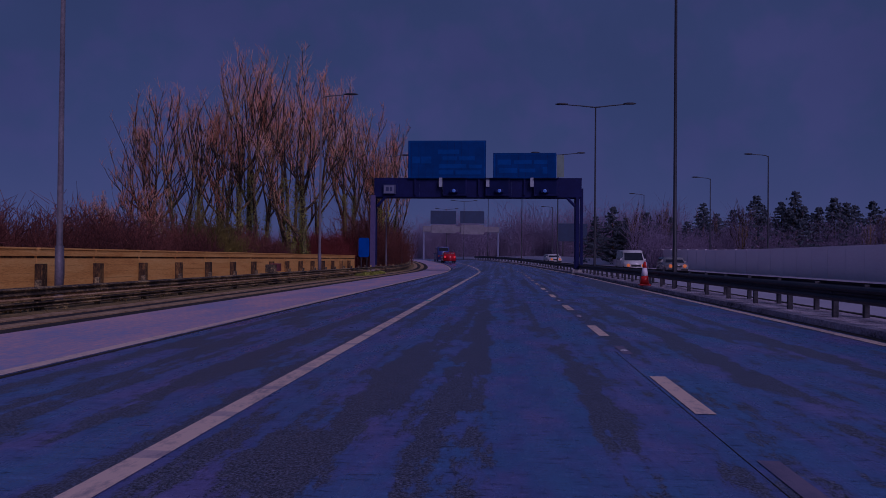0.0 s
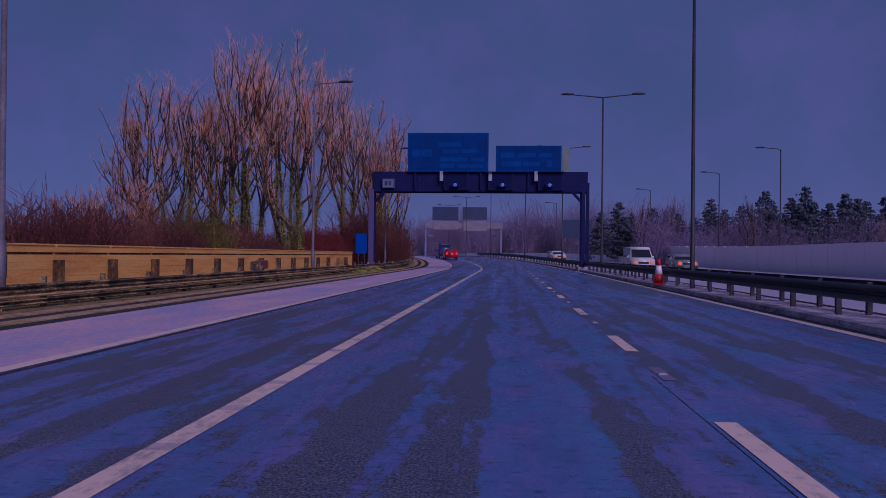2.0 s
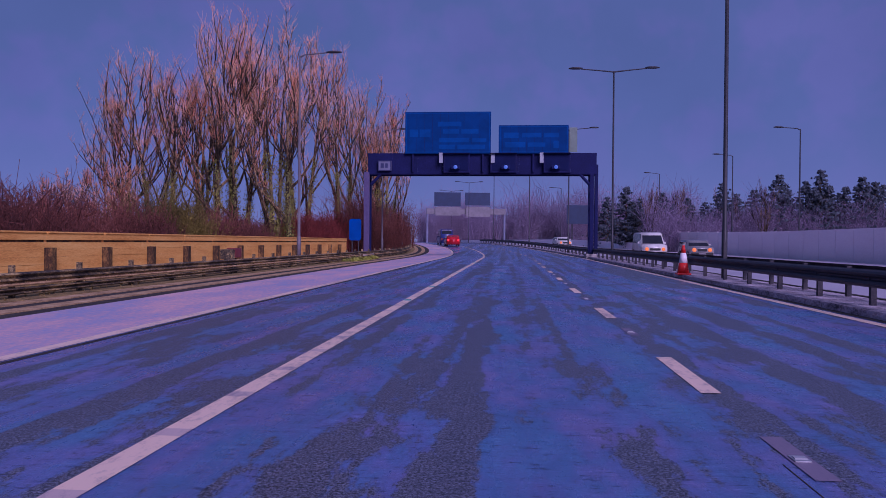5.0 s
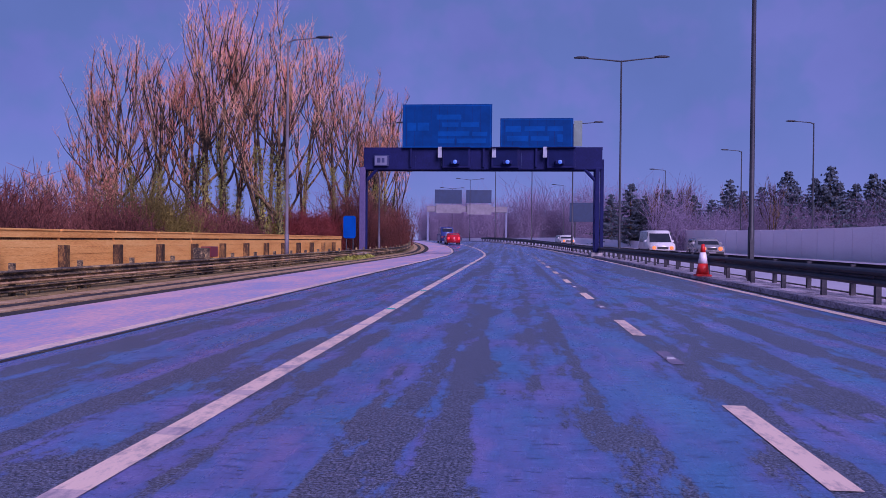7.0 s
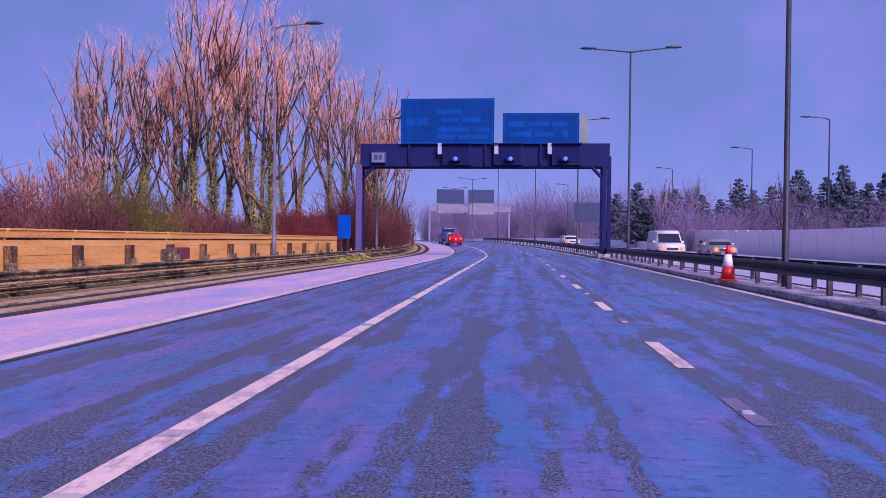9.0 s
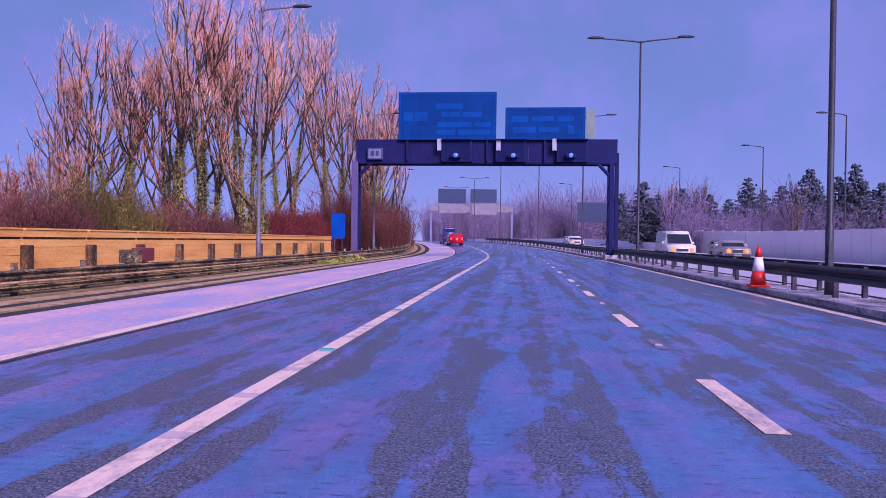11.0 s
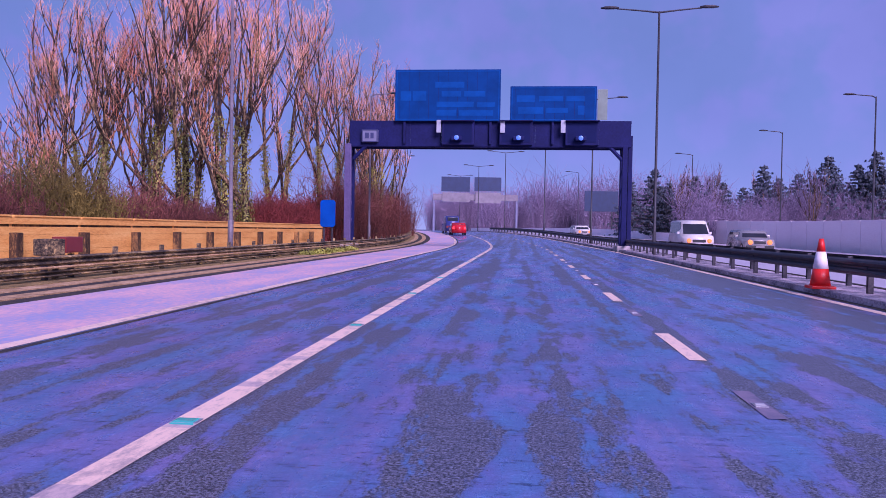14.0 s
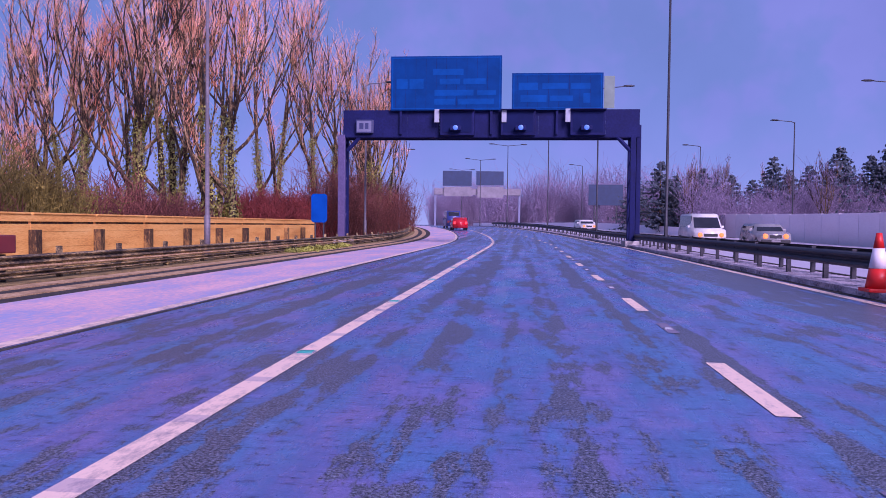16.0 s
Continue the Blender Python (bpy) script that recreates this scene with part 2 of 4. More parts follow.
BLACK = plain("black_housing", (0.007, 0.012, 0.062), 0.7, spec=0.1)
LAMP_WHITE = plain("cool_lamp", (0.1, 0.2, 0.45), 0.3, 0, 0.22, (0.05, 0.3, 1.0))
BARK = surface("grey_brown_bark", (0.004, 0.003, 0.002), (0.05, 0.028, 0.013), (0.4, 0.25, 0.11), 0.9, fine=9, coarse=0.9, bump=0.6, dist=0.03, stretch=(1, 1, 0.4), span=0.1)
TWIG = surface("reddish_twig", (0.6, 0.12, 0.035), (0.88, 0.36, 0.18), (0.96, 0.62, 0.43), 0.85, fine=3, coarse=0.3, bump=0.1, span=0.11)
HEDGE_RED = surface("red_brown_hedge_twig", (0.012, 0.003, 0.003), (0.28, 0.045, 0.034), (0.78, 0.17, 0.12), 0.85, fine=8, coarse=0.25, bump=0.1)
HEDGE_BROWN = surface("brown_red_hedge_twig", (0.01, 0.003, 0.003), (0.15, 0.042, 0.03), (0.5, 0.18, 0.12), 0.85, fine=8, coarse=0.25, bump=0.1)
HEDGE_OLIVE = surface("olive_hedge_twig", (0.015, 0.013, 0.004), (0.17, 0.125, 0.02), (0.58, 0.43, 0.07), 0.85, fine=10, coarse=0.25, bump=0.1)
IVY = surface("ivy_leaf", (0.02, 0.024, 0.004), (0.17, 0.16, 0.02), (0.5, 0.44, 0.06), 0.55, fine=6, coarse=0.6, bump=0.1)
NEEDLE = surface("conifer_needle", (0.06, 0.078, 0.095), (0.085, 0.106, 0.128), (0.115, 0.138, 0.165), 0.9, spec=0.05, fine=4, coarse=0.4, bump=0.1)
# mist over the far trees is put into these pale violet tones
FARTWIG = surface("mist_pale_twig", (0.25, 0.19, 0.28), (0.34, 0.26, 0.38), (0.43, 0.34, 0.47), 0.9, spec=0.1, fine=2, coarse=0.15, bump=0.1)
STRAW = surface("dead_verge_grass", (0.02, 0.014, 0.005), (0.24, 0.16, 0.045), (0.66, 0.47, 0.15), 0.9, fine=14, coarse=0.8, bump=0.1)
WEED_GREEN = surface("yellow_green_weed", (0.03, 0.035, 0.004), (0.26, 0.27, 0.03), (0.62, 0.6, 0.1), 0.8, fine=12, coarse=0.6, bump=0.1)
CONE_RED = plain("cone_red", (0.62, 0.02, 0.01), 0.45)
CONE_WHITE = plain("cone_sleeve", (0.75, 0.68, 0.7), 0.4)
RUBBER = plain("black_rubber", (0.02, 0.02, 0.022), 0.7)
CAR_WHITE = plain("white_car_paint", (0.6, 0.58, 0.56), 0.25)
CAR_RED = plain("red_car_paint", (0.45, 0.015, 0.02), 0.25)
CAR_BLUE = plain("blue_car_paint", (0.035, 0.05, 0.2), 0.3)
CAR_GREY = plain("silver_car_paint", (0.35, 0.33, 0.33), 0.25, 0.4)
GLASS = plain("dark_vehicle_glass", (0.02, 0.022, 0.03), 0.08)
HEADLAMP = plain("warm_headlamp", (0.6, 0.2, 0.04), 0.3, 0, 0.95, (1.0, 0.2, 0.02))
TAILLAMP = plain("red_tail_lamp", (0.6, 0.02, 0.02), 0.3, 0, 1.5, (1.0, 0.05, 0.03))
STUD_GREEN = plain("green_reflector", (0.02, 0.4, 0.33), 0.2)
STUD_WHITE = plain("white_reflector", (0.4, 0.4, 0.42), 0.3)
REFLECTOR_RED = plain("red_reflector", (0.2, 0.03, 0.025), 0.3)


# ---- building helpers ----
def bend(y):
    """Sideways shift of the carriageway, which runs straight and then curves to the west."""
    u = min(max(0.0, y - 60.8), 64.2)
    return -u * u / 615.0 - max(0.0, y - 125.0) * 2 * 64.2 / 615.0


def heading(y):
    return math.degrees(math.atan(2 * min(max(0.0, y - 60.8), 64.2) / 615.0))


def rise(y):
    """The carriageway climbs a little beyond the gantry."""
    u = min(max((y - 70.0) / 80.0, 0.0), 1.0)
    return 0.9 * u * u * (3 - 2 * u)


def along(x, y, z=0.0, turn=0.0):
    """A pose beside the carriageway: x metres east of its axis, y metres along, turned with the road."""
    return pose(x + bend(y), y, z + rise(y), 0, 0, heading(y) + turn)


def bm_mesh(name, bm):
    me = bpy.data.meshes.new(name)
    bm.normal_update()
    bm.to_mesh(me)
    bm.free()
    return me


def part(name, bm, material, parent, label="", smooth=False):
    """Links a bmesh (or a mesh) as one mesh object under a thing or a part."""
    me = bm if isinstance(bm, bpy.types.Mesh) else bm_mesh(name, bm)
    if not me.materials:
        me.materials.append(material)
    if smooth:
        me.polygons.foreach_set("use_smooth", [True] * len(me.polygons))
    ob = new(name, me)
    ob.parent = parent
    return tagged(ob, label)


def thing(name, m, label, category, group="", kind=""):
    ob = new(name)
    ob.empty_display_size = 0.2
    ob.matrix_basis = m
    return tagged(ob, label, category, group, kind)


def box(x0, x1, y0, y1, z0, z1, bevel=0.0, bm=None):
    own = bm is None
    tmp = bmesh.new()
    bmesh.ops.create_cube(tmp, size=1)
    bmesh.ops.transform(tmp, matrix=Matrix.LocRotScale(((x0 + x1) / 2, (y0 + y1) / 2, (z0 + z1) / 2), None, (x1 - x0, y1 - y0, z1 - z0)), verts=tmp.verts)
    if bevel:
        bmesh.ops.bevel(tmp, geom=tmp.edges[:], offset=bevel, segments=2, affect="EDGES", profile=0.7)
    if own:
        return tmp
    me = bpy.data.meshes.new("tmp")
    tmp.to_mesh(me)
    tmp.free()
    bm.from_mesh(me)
    bpy.data.meshes.remove(me)
    return bm


def loft(points, radii, sides=8, bm=None, cap=True):
    """A tapering tube along points."""
    bm = bm or bmesh.new()
    rings = []
    n = len(points)
    for i, p in enumerate(points):
        p = Vector(p)
        d = (Vector(points[min(i + 1, n - 1)]) - Vector(points[max(i - 1, 0)])).normalized()
        u = d.orthogonal().normalized() if abs(d.z) > 0.9 else d.cross(Vector((0, 0, 1))).normalized()
        w = d.cross(u)
        rings.append([bm.verts.new(p + radii[i] * (math.cos(a) * u + math.sin(a) * w)) for a in [2 * math.pi * k / sides for k in range(sides)]])
    for a, b in zip(rings, rings[1:]):
        for k in range(sides):
            bm.faces.new((a[k], a[(k + 1) % sides], b[(k + 1) % sides], b[k]))
    if cap:
        bm.faces.new(rings[0][::-1])
        bm.faces.new(rings[-1])
    return bm


def section_strip(profile, y0, y1, step, closed=True):
    """Sweeps a profile of (x, z) along the road."""
    bm = bmesh.new()
    n = max(1, int(round((y1 - y0) / step)))
    rings = []
    for i in range(n + 1):
        y = y0 + (y1 - y0) * i / n
        rings.append([bm.verts.new((x + bend(y), y, z + rise(y))) for x, z in profile])
    k = len(profile)
    for a, b in zip(rings, rings[1:]):
        for j in range(k if closed else k - 1):
            bm.faces.new((a[j], a[(j + 1) % k], b[(j + 1) % k], b[j]))
    if closed and k > 2:
        bm.faces.new(rings[0][::-1])
        bm.faces.new(rings[-1])
    bmesh.ops.recalc_face_normals(bm, faces=bm.faces[:])
    return bm


def slab(name, x0, x1, z0, z1, y0, y1, material, label, category, step=4.0):
    bm = section_strip([(x0, z0), (x1, z0), (x1, z1), (x0, z1)], y0, y1, step)
    ob = new(name, bm_mesh(name, bm))
    ob.data.materials.append(material)
    return tagged(ob, label, category, kind="structure")


# ---- ground, road and markings ----
Y0, Y1 = -40.0, 420.0
bm = bmesh.new()
bmesh.ops.create_grid(bm, x_segments=60, y_segments=60, size=2400)
for v in bm.verts:
    v.co.z = -0.12
ground = new("ground", bm_mesh("ground", bm))
ground.data.materials.append(GRASS)
tagged(ground, "wide flat ground of dull winter grass", "ground", kind="structure")

road = slab("road", -5.12, 5.75, -1.3, 0.0, Y0, Y1, ASPHALT, "damp dark asphalt motorway carriageway with worn wheel tracks", "road")
shoulder = slab("road_hard_shoulder", -7.45, -5.124, -1.3, 0.0, Y0, Y1, SHOULDER, "pale pinkish dry asphalt hard shoulder strip", "road")
slab("road_opposite", 7.25, 18.2, -1.3, 0.0, Y0, Y1, FAR_ASPHALT, "asphalt of the opposite carriageway, coloured pale for wet sheen", "road")
slab("road_opposite_shoulder", 18.204, 22.5, -1.3, 0.0, Y0, 96.0, FAR_ASPHALT, "asphalt shoulder of the opposite carriageway, coloured pale for wet sheen", "road")
reserve = slab("pavement_central_reserve", 5.754, 7.246, -1.3, 0.12, Y0, Y1, GRIT, "gritty central reserve with a low kerb edge", "central reserve")
slab("pavement_drain_channel", -7.9, -7.454, -1.3, -0.008, Y0, Y1, DARK_STRIP, "dark drainage slot along the shoulder", "drain")
slab("pavement_haunch", -8.3, -7.904, -1.3, 0.012, Y0, Y1, WARM_KERB, "pale warm concrete kerb beyond the drain", "kerb")
slab("pavement_gully", -8.7, -8.304, -1.3, 0.0, Y0, Y1, DARK_STRIP, "dark strip between two kerbs", "drain")
slab("pavement_back_kerb", -9.1, -8.704, -1.3, 0.02, Y0, Y1, WARM_KERB, "pale warm concrete back kerb", "kerb")
verge = slab("ground_verge", -12.5, -9.104, -1.3, 0.03, Y0, Y1, DEBRIS, "dark soil and litter verge beneath the safety barrier", "verge")


def marking(name, x0, x1, spans, label, paint=None):
    """Painted line on the road as a thin raised film."""
    bm = bmesh.new()
    for a, b in spans:
        n = max(1, int((b - a) / 3.0))
        for i in range(n):
            ya, yb = a + (b - a) * i / n, a + (b - a) * (i + 1) / n
            vs = [bm.verts.new((x + bend(y), y, 0.005 + rise(y))) for x, y in ((x0, ya), (x1, ya), (x1, yb), (x0, yb))]
            bm.faces.new(vs)
    ob = new(name, bm_mesh(name, bm))
    ob.data.materials.append(paint or PAINT)
    return tagged(ob, label, "road marking", kind="structure")


rng = random.Random(5)
marking("road_line_slip", -2.19, -2.01, [(1.22 * k + 0.13, 1.22 * k + 1.17) for k in range(-32, 340)], "thick worn white line in short laid lengths dividing off the exit lane")
marking("road_line_slip_seam", -2.19, -2.01, [(1.22 * k - 0.05, 1.22 * k + 0.13) for k in range(-32, 340)], "thinly painted seams between the line's lengths", PAINT_THIN)
marking("road_line_edge", 5.3, 5.5, [(Y0, Y1)], "continuous white edge line beside the central reserve")
slab("pavement_reserve_back_edge", 7.1, 7.246, 0.1, 0.136, Y0, Y1, DARK_STRIP, "dark back edge of the central reserve", "kerb")
slab("road_joint", 5.58, 5.745, -0.02, 0.004, Y0, Y1, DARK_STRIP, "dark strip along the foot of the reserve kerb", "road joint")
slab("road_joint", -4.86, -4.78, -0.02, 0.004, Y0, Y1, DARK_STRIP, "dark open joint beside the shoulder line", "road joint")
marking("road_line_shoulder", -5.1, -4.9, [(Y0, Y1)], "continuous white line at the hard shoulder's edge")
for i, far in enumerate([-11.14 + 6.15 * k for k in range(24)]):
    marking("road_dash", 1.45, 1.61, [(far - 1.95, far)], "short white lane dash, scuffed by tyres")
    marking("road_dash_worn", 1.47, 1.6, [(far - 4.25, far - 3.35)], "pale patch of worn-away paint between lane dashes", PAINT_FAINT)
slab("road_joint", 1.405, 1.411, -0.02, 0.003, Y0, 9.5, DARK_STRIP, "thin dark joint along the lane dashes", "road joint")


# ---- overhead sign gantry ----
GY = 65.4
gantry = thing("overhead_gantry", pose(0, GY, 0), "dark blue-grey motorway gantry carrying two large blue signs", "gantry")
GL, GR, GB, GT = -11.08, 6.34, 6.3, 7.95
for name, z, y in (("top_chord", GT - 0.1, 0.0), ("bottom_chord", GB + 0.1, 0.0), ("top_chord", GT - 0.1, 1.2), ("bottom_chord", GB + 0.1, 1.2)):
    part(name, box(GL, GR, y - 0.1, y + 0.1, z - 0.1, z + 0.1, 0.02), GANTRY, gantry)
for i in range(12):
    xa = GL + 0.1 + (GR - GL - 0.2) * i / 12
    xb = GL + 0.1 + (GR - GL - 0.2) * (i + 1) / 12
    za, zb = (GB + 0.2, GT - 0.2) if i % 2 else (GT - 0.2, GB + 0.2)
    part("diagonal", loft([(xa, 0, za), (xb, 0, zb)], [0.06, 0.06], 6), GANTRY, gantry)
    part("diagonal", loft([(xa, 1.2, zb), (xb, 1.2, za)], [0.06, 0.06], 6), GANTRY, gantry)
for i in range(9):
    xa = GL + 0.02 + (GR - GL - 0.04) * i / 9
    part("beam_panel", box(xa + 0.002, xa + (GR - GL - 0.04) / 9 - 0.002, -0.14, -0.104, GB + 0.05, GT - 0.03, 0.01), GANTRY, gantry)
part("walkway_floor", box(GL + 0.1, GR - 0.1, 0.1, 1.1, GB + 0.16, GB + 0.22), GANTRY, gantry)
# left front post and its braces take a paler tone for their lit side
for x, mat, lab in ((GL - 0.08, GANTRY_LIGHT, "steel gantry leg coloured in a paler, lit violet-grey"), (GR - 0.35, GANTRY, "")):
    for y, m, w, tag in ((0.0, mat, 0.21 if lab else 0.15, lab), (1.2, GANTRY, 0.15, "")):
        part("leg", box(x - w, x + w, y - 0.15, y + 0.15, -0.1, GB + 0.2, 0.03), m, gantry, tag)
    part("leg_base_plate", box(x - 0.4, x + 0.4, -0.4, 1.6, -0.1, 0.35, 0.03), CONCRETE, gantry, "concrete plinth under the gantry leg")
    for k in range(5):
        z = 0.8 + k * 1.1
        part("leg_brace", loft([(x, 0, z), (x, 1.2, z + 1.1)], [0.05, 0.05], 6), mat, gantry)
part("leg", box(GR - 0.06, GR + 0.2, 0.7, 1.0, -0.1, GT - 0.8, 0.03), GANTRY, gantry, "reddish service post beside the leg")
for x, s in ((GL + 0.25, 1), (GR - 0.5, -1)):
    part("knee_brace", loft([(x, 0, GB - 0.75), (x + 0.75 * s, 0, GB + 0.05)], [0.12, 0.12], 8), GANTRY, gantry)
ebox = part("equipment_box", box(GL + 0.85, GL + 1.85, -0.4, -0.1, GB + 0.28, GB + 1.05, 0.03), BOX_GREY, gantry, "pale violet square box with a dark rim on the gantry beam")
for xa, xb, za, zb in ((0.85, 1.85, 0.99, 1.05), (0.85, 1.85, 0.28, 0.34), (0.85, 0.91, 0.34, 0.99), (1.79, 1.85, 0.34, 0.99)):
    part("rim", box(GL + xa, GL + xb, -0.42, -0.402, GB + za, GB + zb), BOX_BLUE, ebox)
for xa, xb in ((1.05, 1.3), (1.4, 1.6)):
    part("text_bar", box(GL + xa, GL + xb, -0.415, -0.402, GB + 0.5, GB + 0.85), BOX_BLUE, ebox, "dark illegible character")


def gantry_sign(x0, x1, z0, z1, rows, label):
    sign = part("sign_panel", box(x0, x1, -0.42, -0.36, z0, z1, 0.015), SIGN_BLUE, gantry, label)
    for i in range(int((x1 - x0) / 0.6)):
        x = x0 + 0.3 + i * 0.6
        part("plank_joint", box(x - 0.008, x + 0.008, -0.424, -0.421, z0 + 0.03, z1 - 0.03), GANTRY, sign)
    for a, b, c, d in ((x0 + 0.08, x1 - 0.08, z1 - 0.14, z1 - 0.08), (x0 + 0.08, x1 - 0.08, z0 + 0.08, z0 + 0.14),
                       (x0 + 0.08, x0 + 0.14, z0 + 0.14, z1 - 0.14), (x1 - 0.14, x1 - 0.08, z0 + 0.14, z1 - 0.14)):
        part("border_strip", box(a, b, -0.43, -0.425, c, d), SIGN_TEXT, sign)
    for a, b, z, h in rows:
        part("text_bar", box(x0 + a, x0 + b, -0.43, -0.425, z0 + z, z0 + z + h), SIGN_TEXT, sign, "faded illegible line of lettering")
    for x in (x0 + 0.6, (x0 + x1) / 2, x1 - 0.6):
        part("sign_post", box(x - 0.07, x + 0.07, -0.34, -0.2, GB + 0.2, z1 - 0.1, 0.01), GANTRY, gantry)
    return sign


gantry_sign(-8.16, -1.62, 7.88, 11.05, [(0.35, 1.0, 1.25, 0.58), (1.12, 1.95, 1.25, 0.58), (2.5, 4.3, 2.05, 0.36), (2.9, 4.1, 1.5, 0.34), (4.3, 5.6, 1.5, 0.34), (2.6, 4.9, 0.85, 0.34), (5.1, 6.2, 0.85, 0.3), (2.6, 3.8, 0.33, 0.34), (4.0, 6.1, 0.33, 0.34)],
            "large blue motorway direction sign with faded lettering")
gantry_sign(-1.03, 4.2, 7.88, 10.01, [(0.4, 1.5, 1.15, 0.42), (1.75, 3.2, 1.2, 0.34), (3.4, 4.5, 1.2, 0.34), (0.5, 2.0, 0.45, 0.4), (2.2, 3.5, 0.5, 0.32), (4.1, 4.5, 0.4, 0.55)],
            "smaller blue motorway direction sign with faded lettering")
part("sign_side_plate", box(4.27, 4.86, -0.2, -0.14, 8.0, 9.85, 0.01), PALE_GREEN, gantry, "pale plate beside the smaller sign")
for x in (-4.2, -0.65, 3.35):
    sig = part("lane_signal", box(x - 1.0, x + 1.0, -0.55, -0.15, GB + 0.12, GT - 0.05, 0.04), GANTRY, gantry, "dark unlit lane signal housing")
    part("signal_face", box(x - 0.85, x + 0.85, -0.57, -0.555, GB + 0.28, GT - 0.2), BLACK, sig)
    part("signal_hood", box(x - 1.02, x + 1.02, -0.85, -0.55, GT - 0.1, GT - 0.06), GANTRY, sig)
for x in (-5.38, -1.46, 2.2):
    part("end_plate", box(x - 0.14, x + 0.14, -0.64, -0.6, GB + 0.85, GT - 0.03, 0.01), WHITE, gantry, "white upright plate on the beam")
for x in (-4.25, -0.48, 3.25):
    lamp = part("floodlight", box(x - 0.32, x + 0.32, -1.0, -0.62, GB + 0.36, GB + 0.62, 0.05), GANTRY, gantry, "small floodlight with a blue-white glow")
    part("lens", loft([(x, -1.0, GB + 0.5), (x, -1.03, GB + 0.5), (x, -1.06, GB + 0.5)], [0.15, 0.14, 0.07], 14), LAMP_WHITE, lamp)

# ---- far gantry ----
FG = thing("overhead_gantry", pose(-9.7, 172, 0, 0, 0, 8), "distant grey gantry with two dark sign panels", "gantry")
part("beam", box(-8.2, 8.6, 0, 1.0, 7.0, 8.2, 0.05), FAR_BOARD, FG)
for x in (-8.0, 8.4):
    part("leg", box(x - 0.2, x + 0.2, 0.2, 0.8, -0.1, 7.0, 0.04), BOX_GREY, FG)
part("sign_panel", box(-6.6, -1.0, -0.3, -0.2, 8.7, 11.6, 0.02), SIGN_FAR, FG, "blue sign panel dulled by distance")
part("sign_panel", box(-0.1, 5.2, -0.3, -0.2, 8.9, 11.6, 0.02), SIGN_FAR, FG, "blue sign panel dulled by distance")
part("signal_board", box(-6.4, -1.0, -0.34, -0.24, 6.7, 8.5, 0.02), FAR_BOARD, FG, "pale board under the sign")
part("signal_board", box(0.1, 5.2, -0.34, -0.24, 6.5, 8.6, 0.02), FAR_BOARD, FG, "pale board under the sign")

far_sign = thing("road_sign", pose(12.8, 150, 0, 0, 0, 4), "distant blue-grey direction sign on two posts", "road sign")
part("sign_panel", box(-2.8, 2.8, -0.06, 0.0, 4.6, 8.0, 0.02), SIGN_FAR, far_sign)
for x in (-1.8, 1.8):
    part("post", box(x - 0.1, x + 0.1, 0.0, 0.2, -0.12, 7.8), COLUMN, far_sign)

# ---- small blue marker sign ----
blue = thing("marker_sign", pose(-10.6, 58.1, 0), "bright blue rounded roadside sign on two dark posts", "road sign")
corners = [(sx * 0.25 + 0.16 * math.cos(a), 1.95 + sz * 0.57 + 0.16 * math.sin(a))
           for sx, sz, q in ((1, 1, 0), (-1, 1, 1), (-1, -1, 2), (1, -1, 3)) for a in [math.pi / 2 * (q + k / 6) for k in range(7)]]
bm = bmesh.new()
face = bm.faces.new([bm.verts.new((x, 0.03, z)) for x, z in corners])
out = bmesh.ops.extrude_face_region(bm, geom=[face])["geom"]
bmesh.ops.translate(bm, vec=(0, -0.06, 0), verts=[v for v in out if isinstance(v, bmesh.types.BMVert)])
bmesh.ops.recalc_face_normals(bm, faces=bm.faces[:])
part("sign_panel", bm, SIGN_BLUE_LIT, blue)
for x in (-0.22, 0.22):
    part("post", loft([(x, 0.07, -0.1), (x, 0.07, 2.7)], [0.045, 0.045], 8), COLUMN, blue)

# ---- street lamps ----
def lantern(x, y, z, s, parent):
    bm = bmesh.new()
    pts = [(x - 0.45 * s, y, z), (x - 0.2 * s, y, z + 0.02), (x + 0.2 * s, y, z + 0.02), (x + 0.45 * s, y, z)]
    loft(pts, [0.07, 0.13, 0.13, 0.05], 8, bm)
    for v in bm.verts:
        v.co.z = z + (v.co.z - z) * 0.65
    return part("lantern", bm, COLUMN, parent, smooth=True)


def double_lamp(m):
    ob = thing("street_lamp", m, "tall slim grey lamp column with two level arms", "street lamp", "street lamps along the central reserve")
    part("column", loft([(0, 0, -0.1), (0, 0, 1.6), (0, 0, 1.62), (0, 0, 12.3)], [0.086, 0.086, 0.07, 0.05], 12), COLUMN, ob, smooth=True)
    part("base_door", box(-0.05, 0.05, -0.096, -0.08, 0.7, 1.25), COLUMN, ob)
    for s in (-1, 1):
        arm = part("arm", loft([(0, 0, 12.25), (1.0 * s, 0, 12.36), (2.1 * s, 0, 12.46)], [0.05, 0.04, 0.035], 8), COLUMN, ob)
        lantern(2.45 * s, 0, 12.5, s, arm)
    return ob


def single_lamp(m, label, group, coat):
    ob = thing("street_lamp", m, label, "street lamp", group)
    part("column", loft([(0, 0, -0.15), (0, 0, 1.6), (0, 0, 1.62), (0, 0, 12.0)], [0.12, 0.12, 0.085, 0.05], 12), coat, ob, smooth=True)
    part("base_door", box(-0.06, 0.06, -0.16, -0.14, 0.7, 1.25), coat, ob)
    arm = part("arm", loft([(0, 0, 11.9), (-0.3, 0, 12.05), (-1.6, 0, 12.15)], [0.05, 0.045, 0.035], 8), coat, ob)
    lantern(-2.0, 0, 12.17, -1, arm)
    return ob


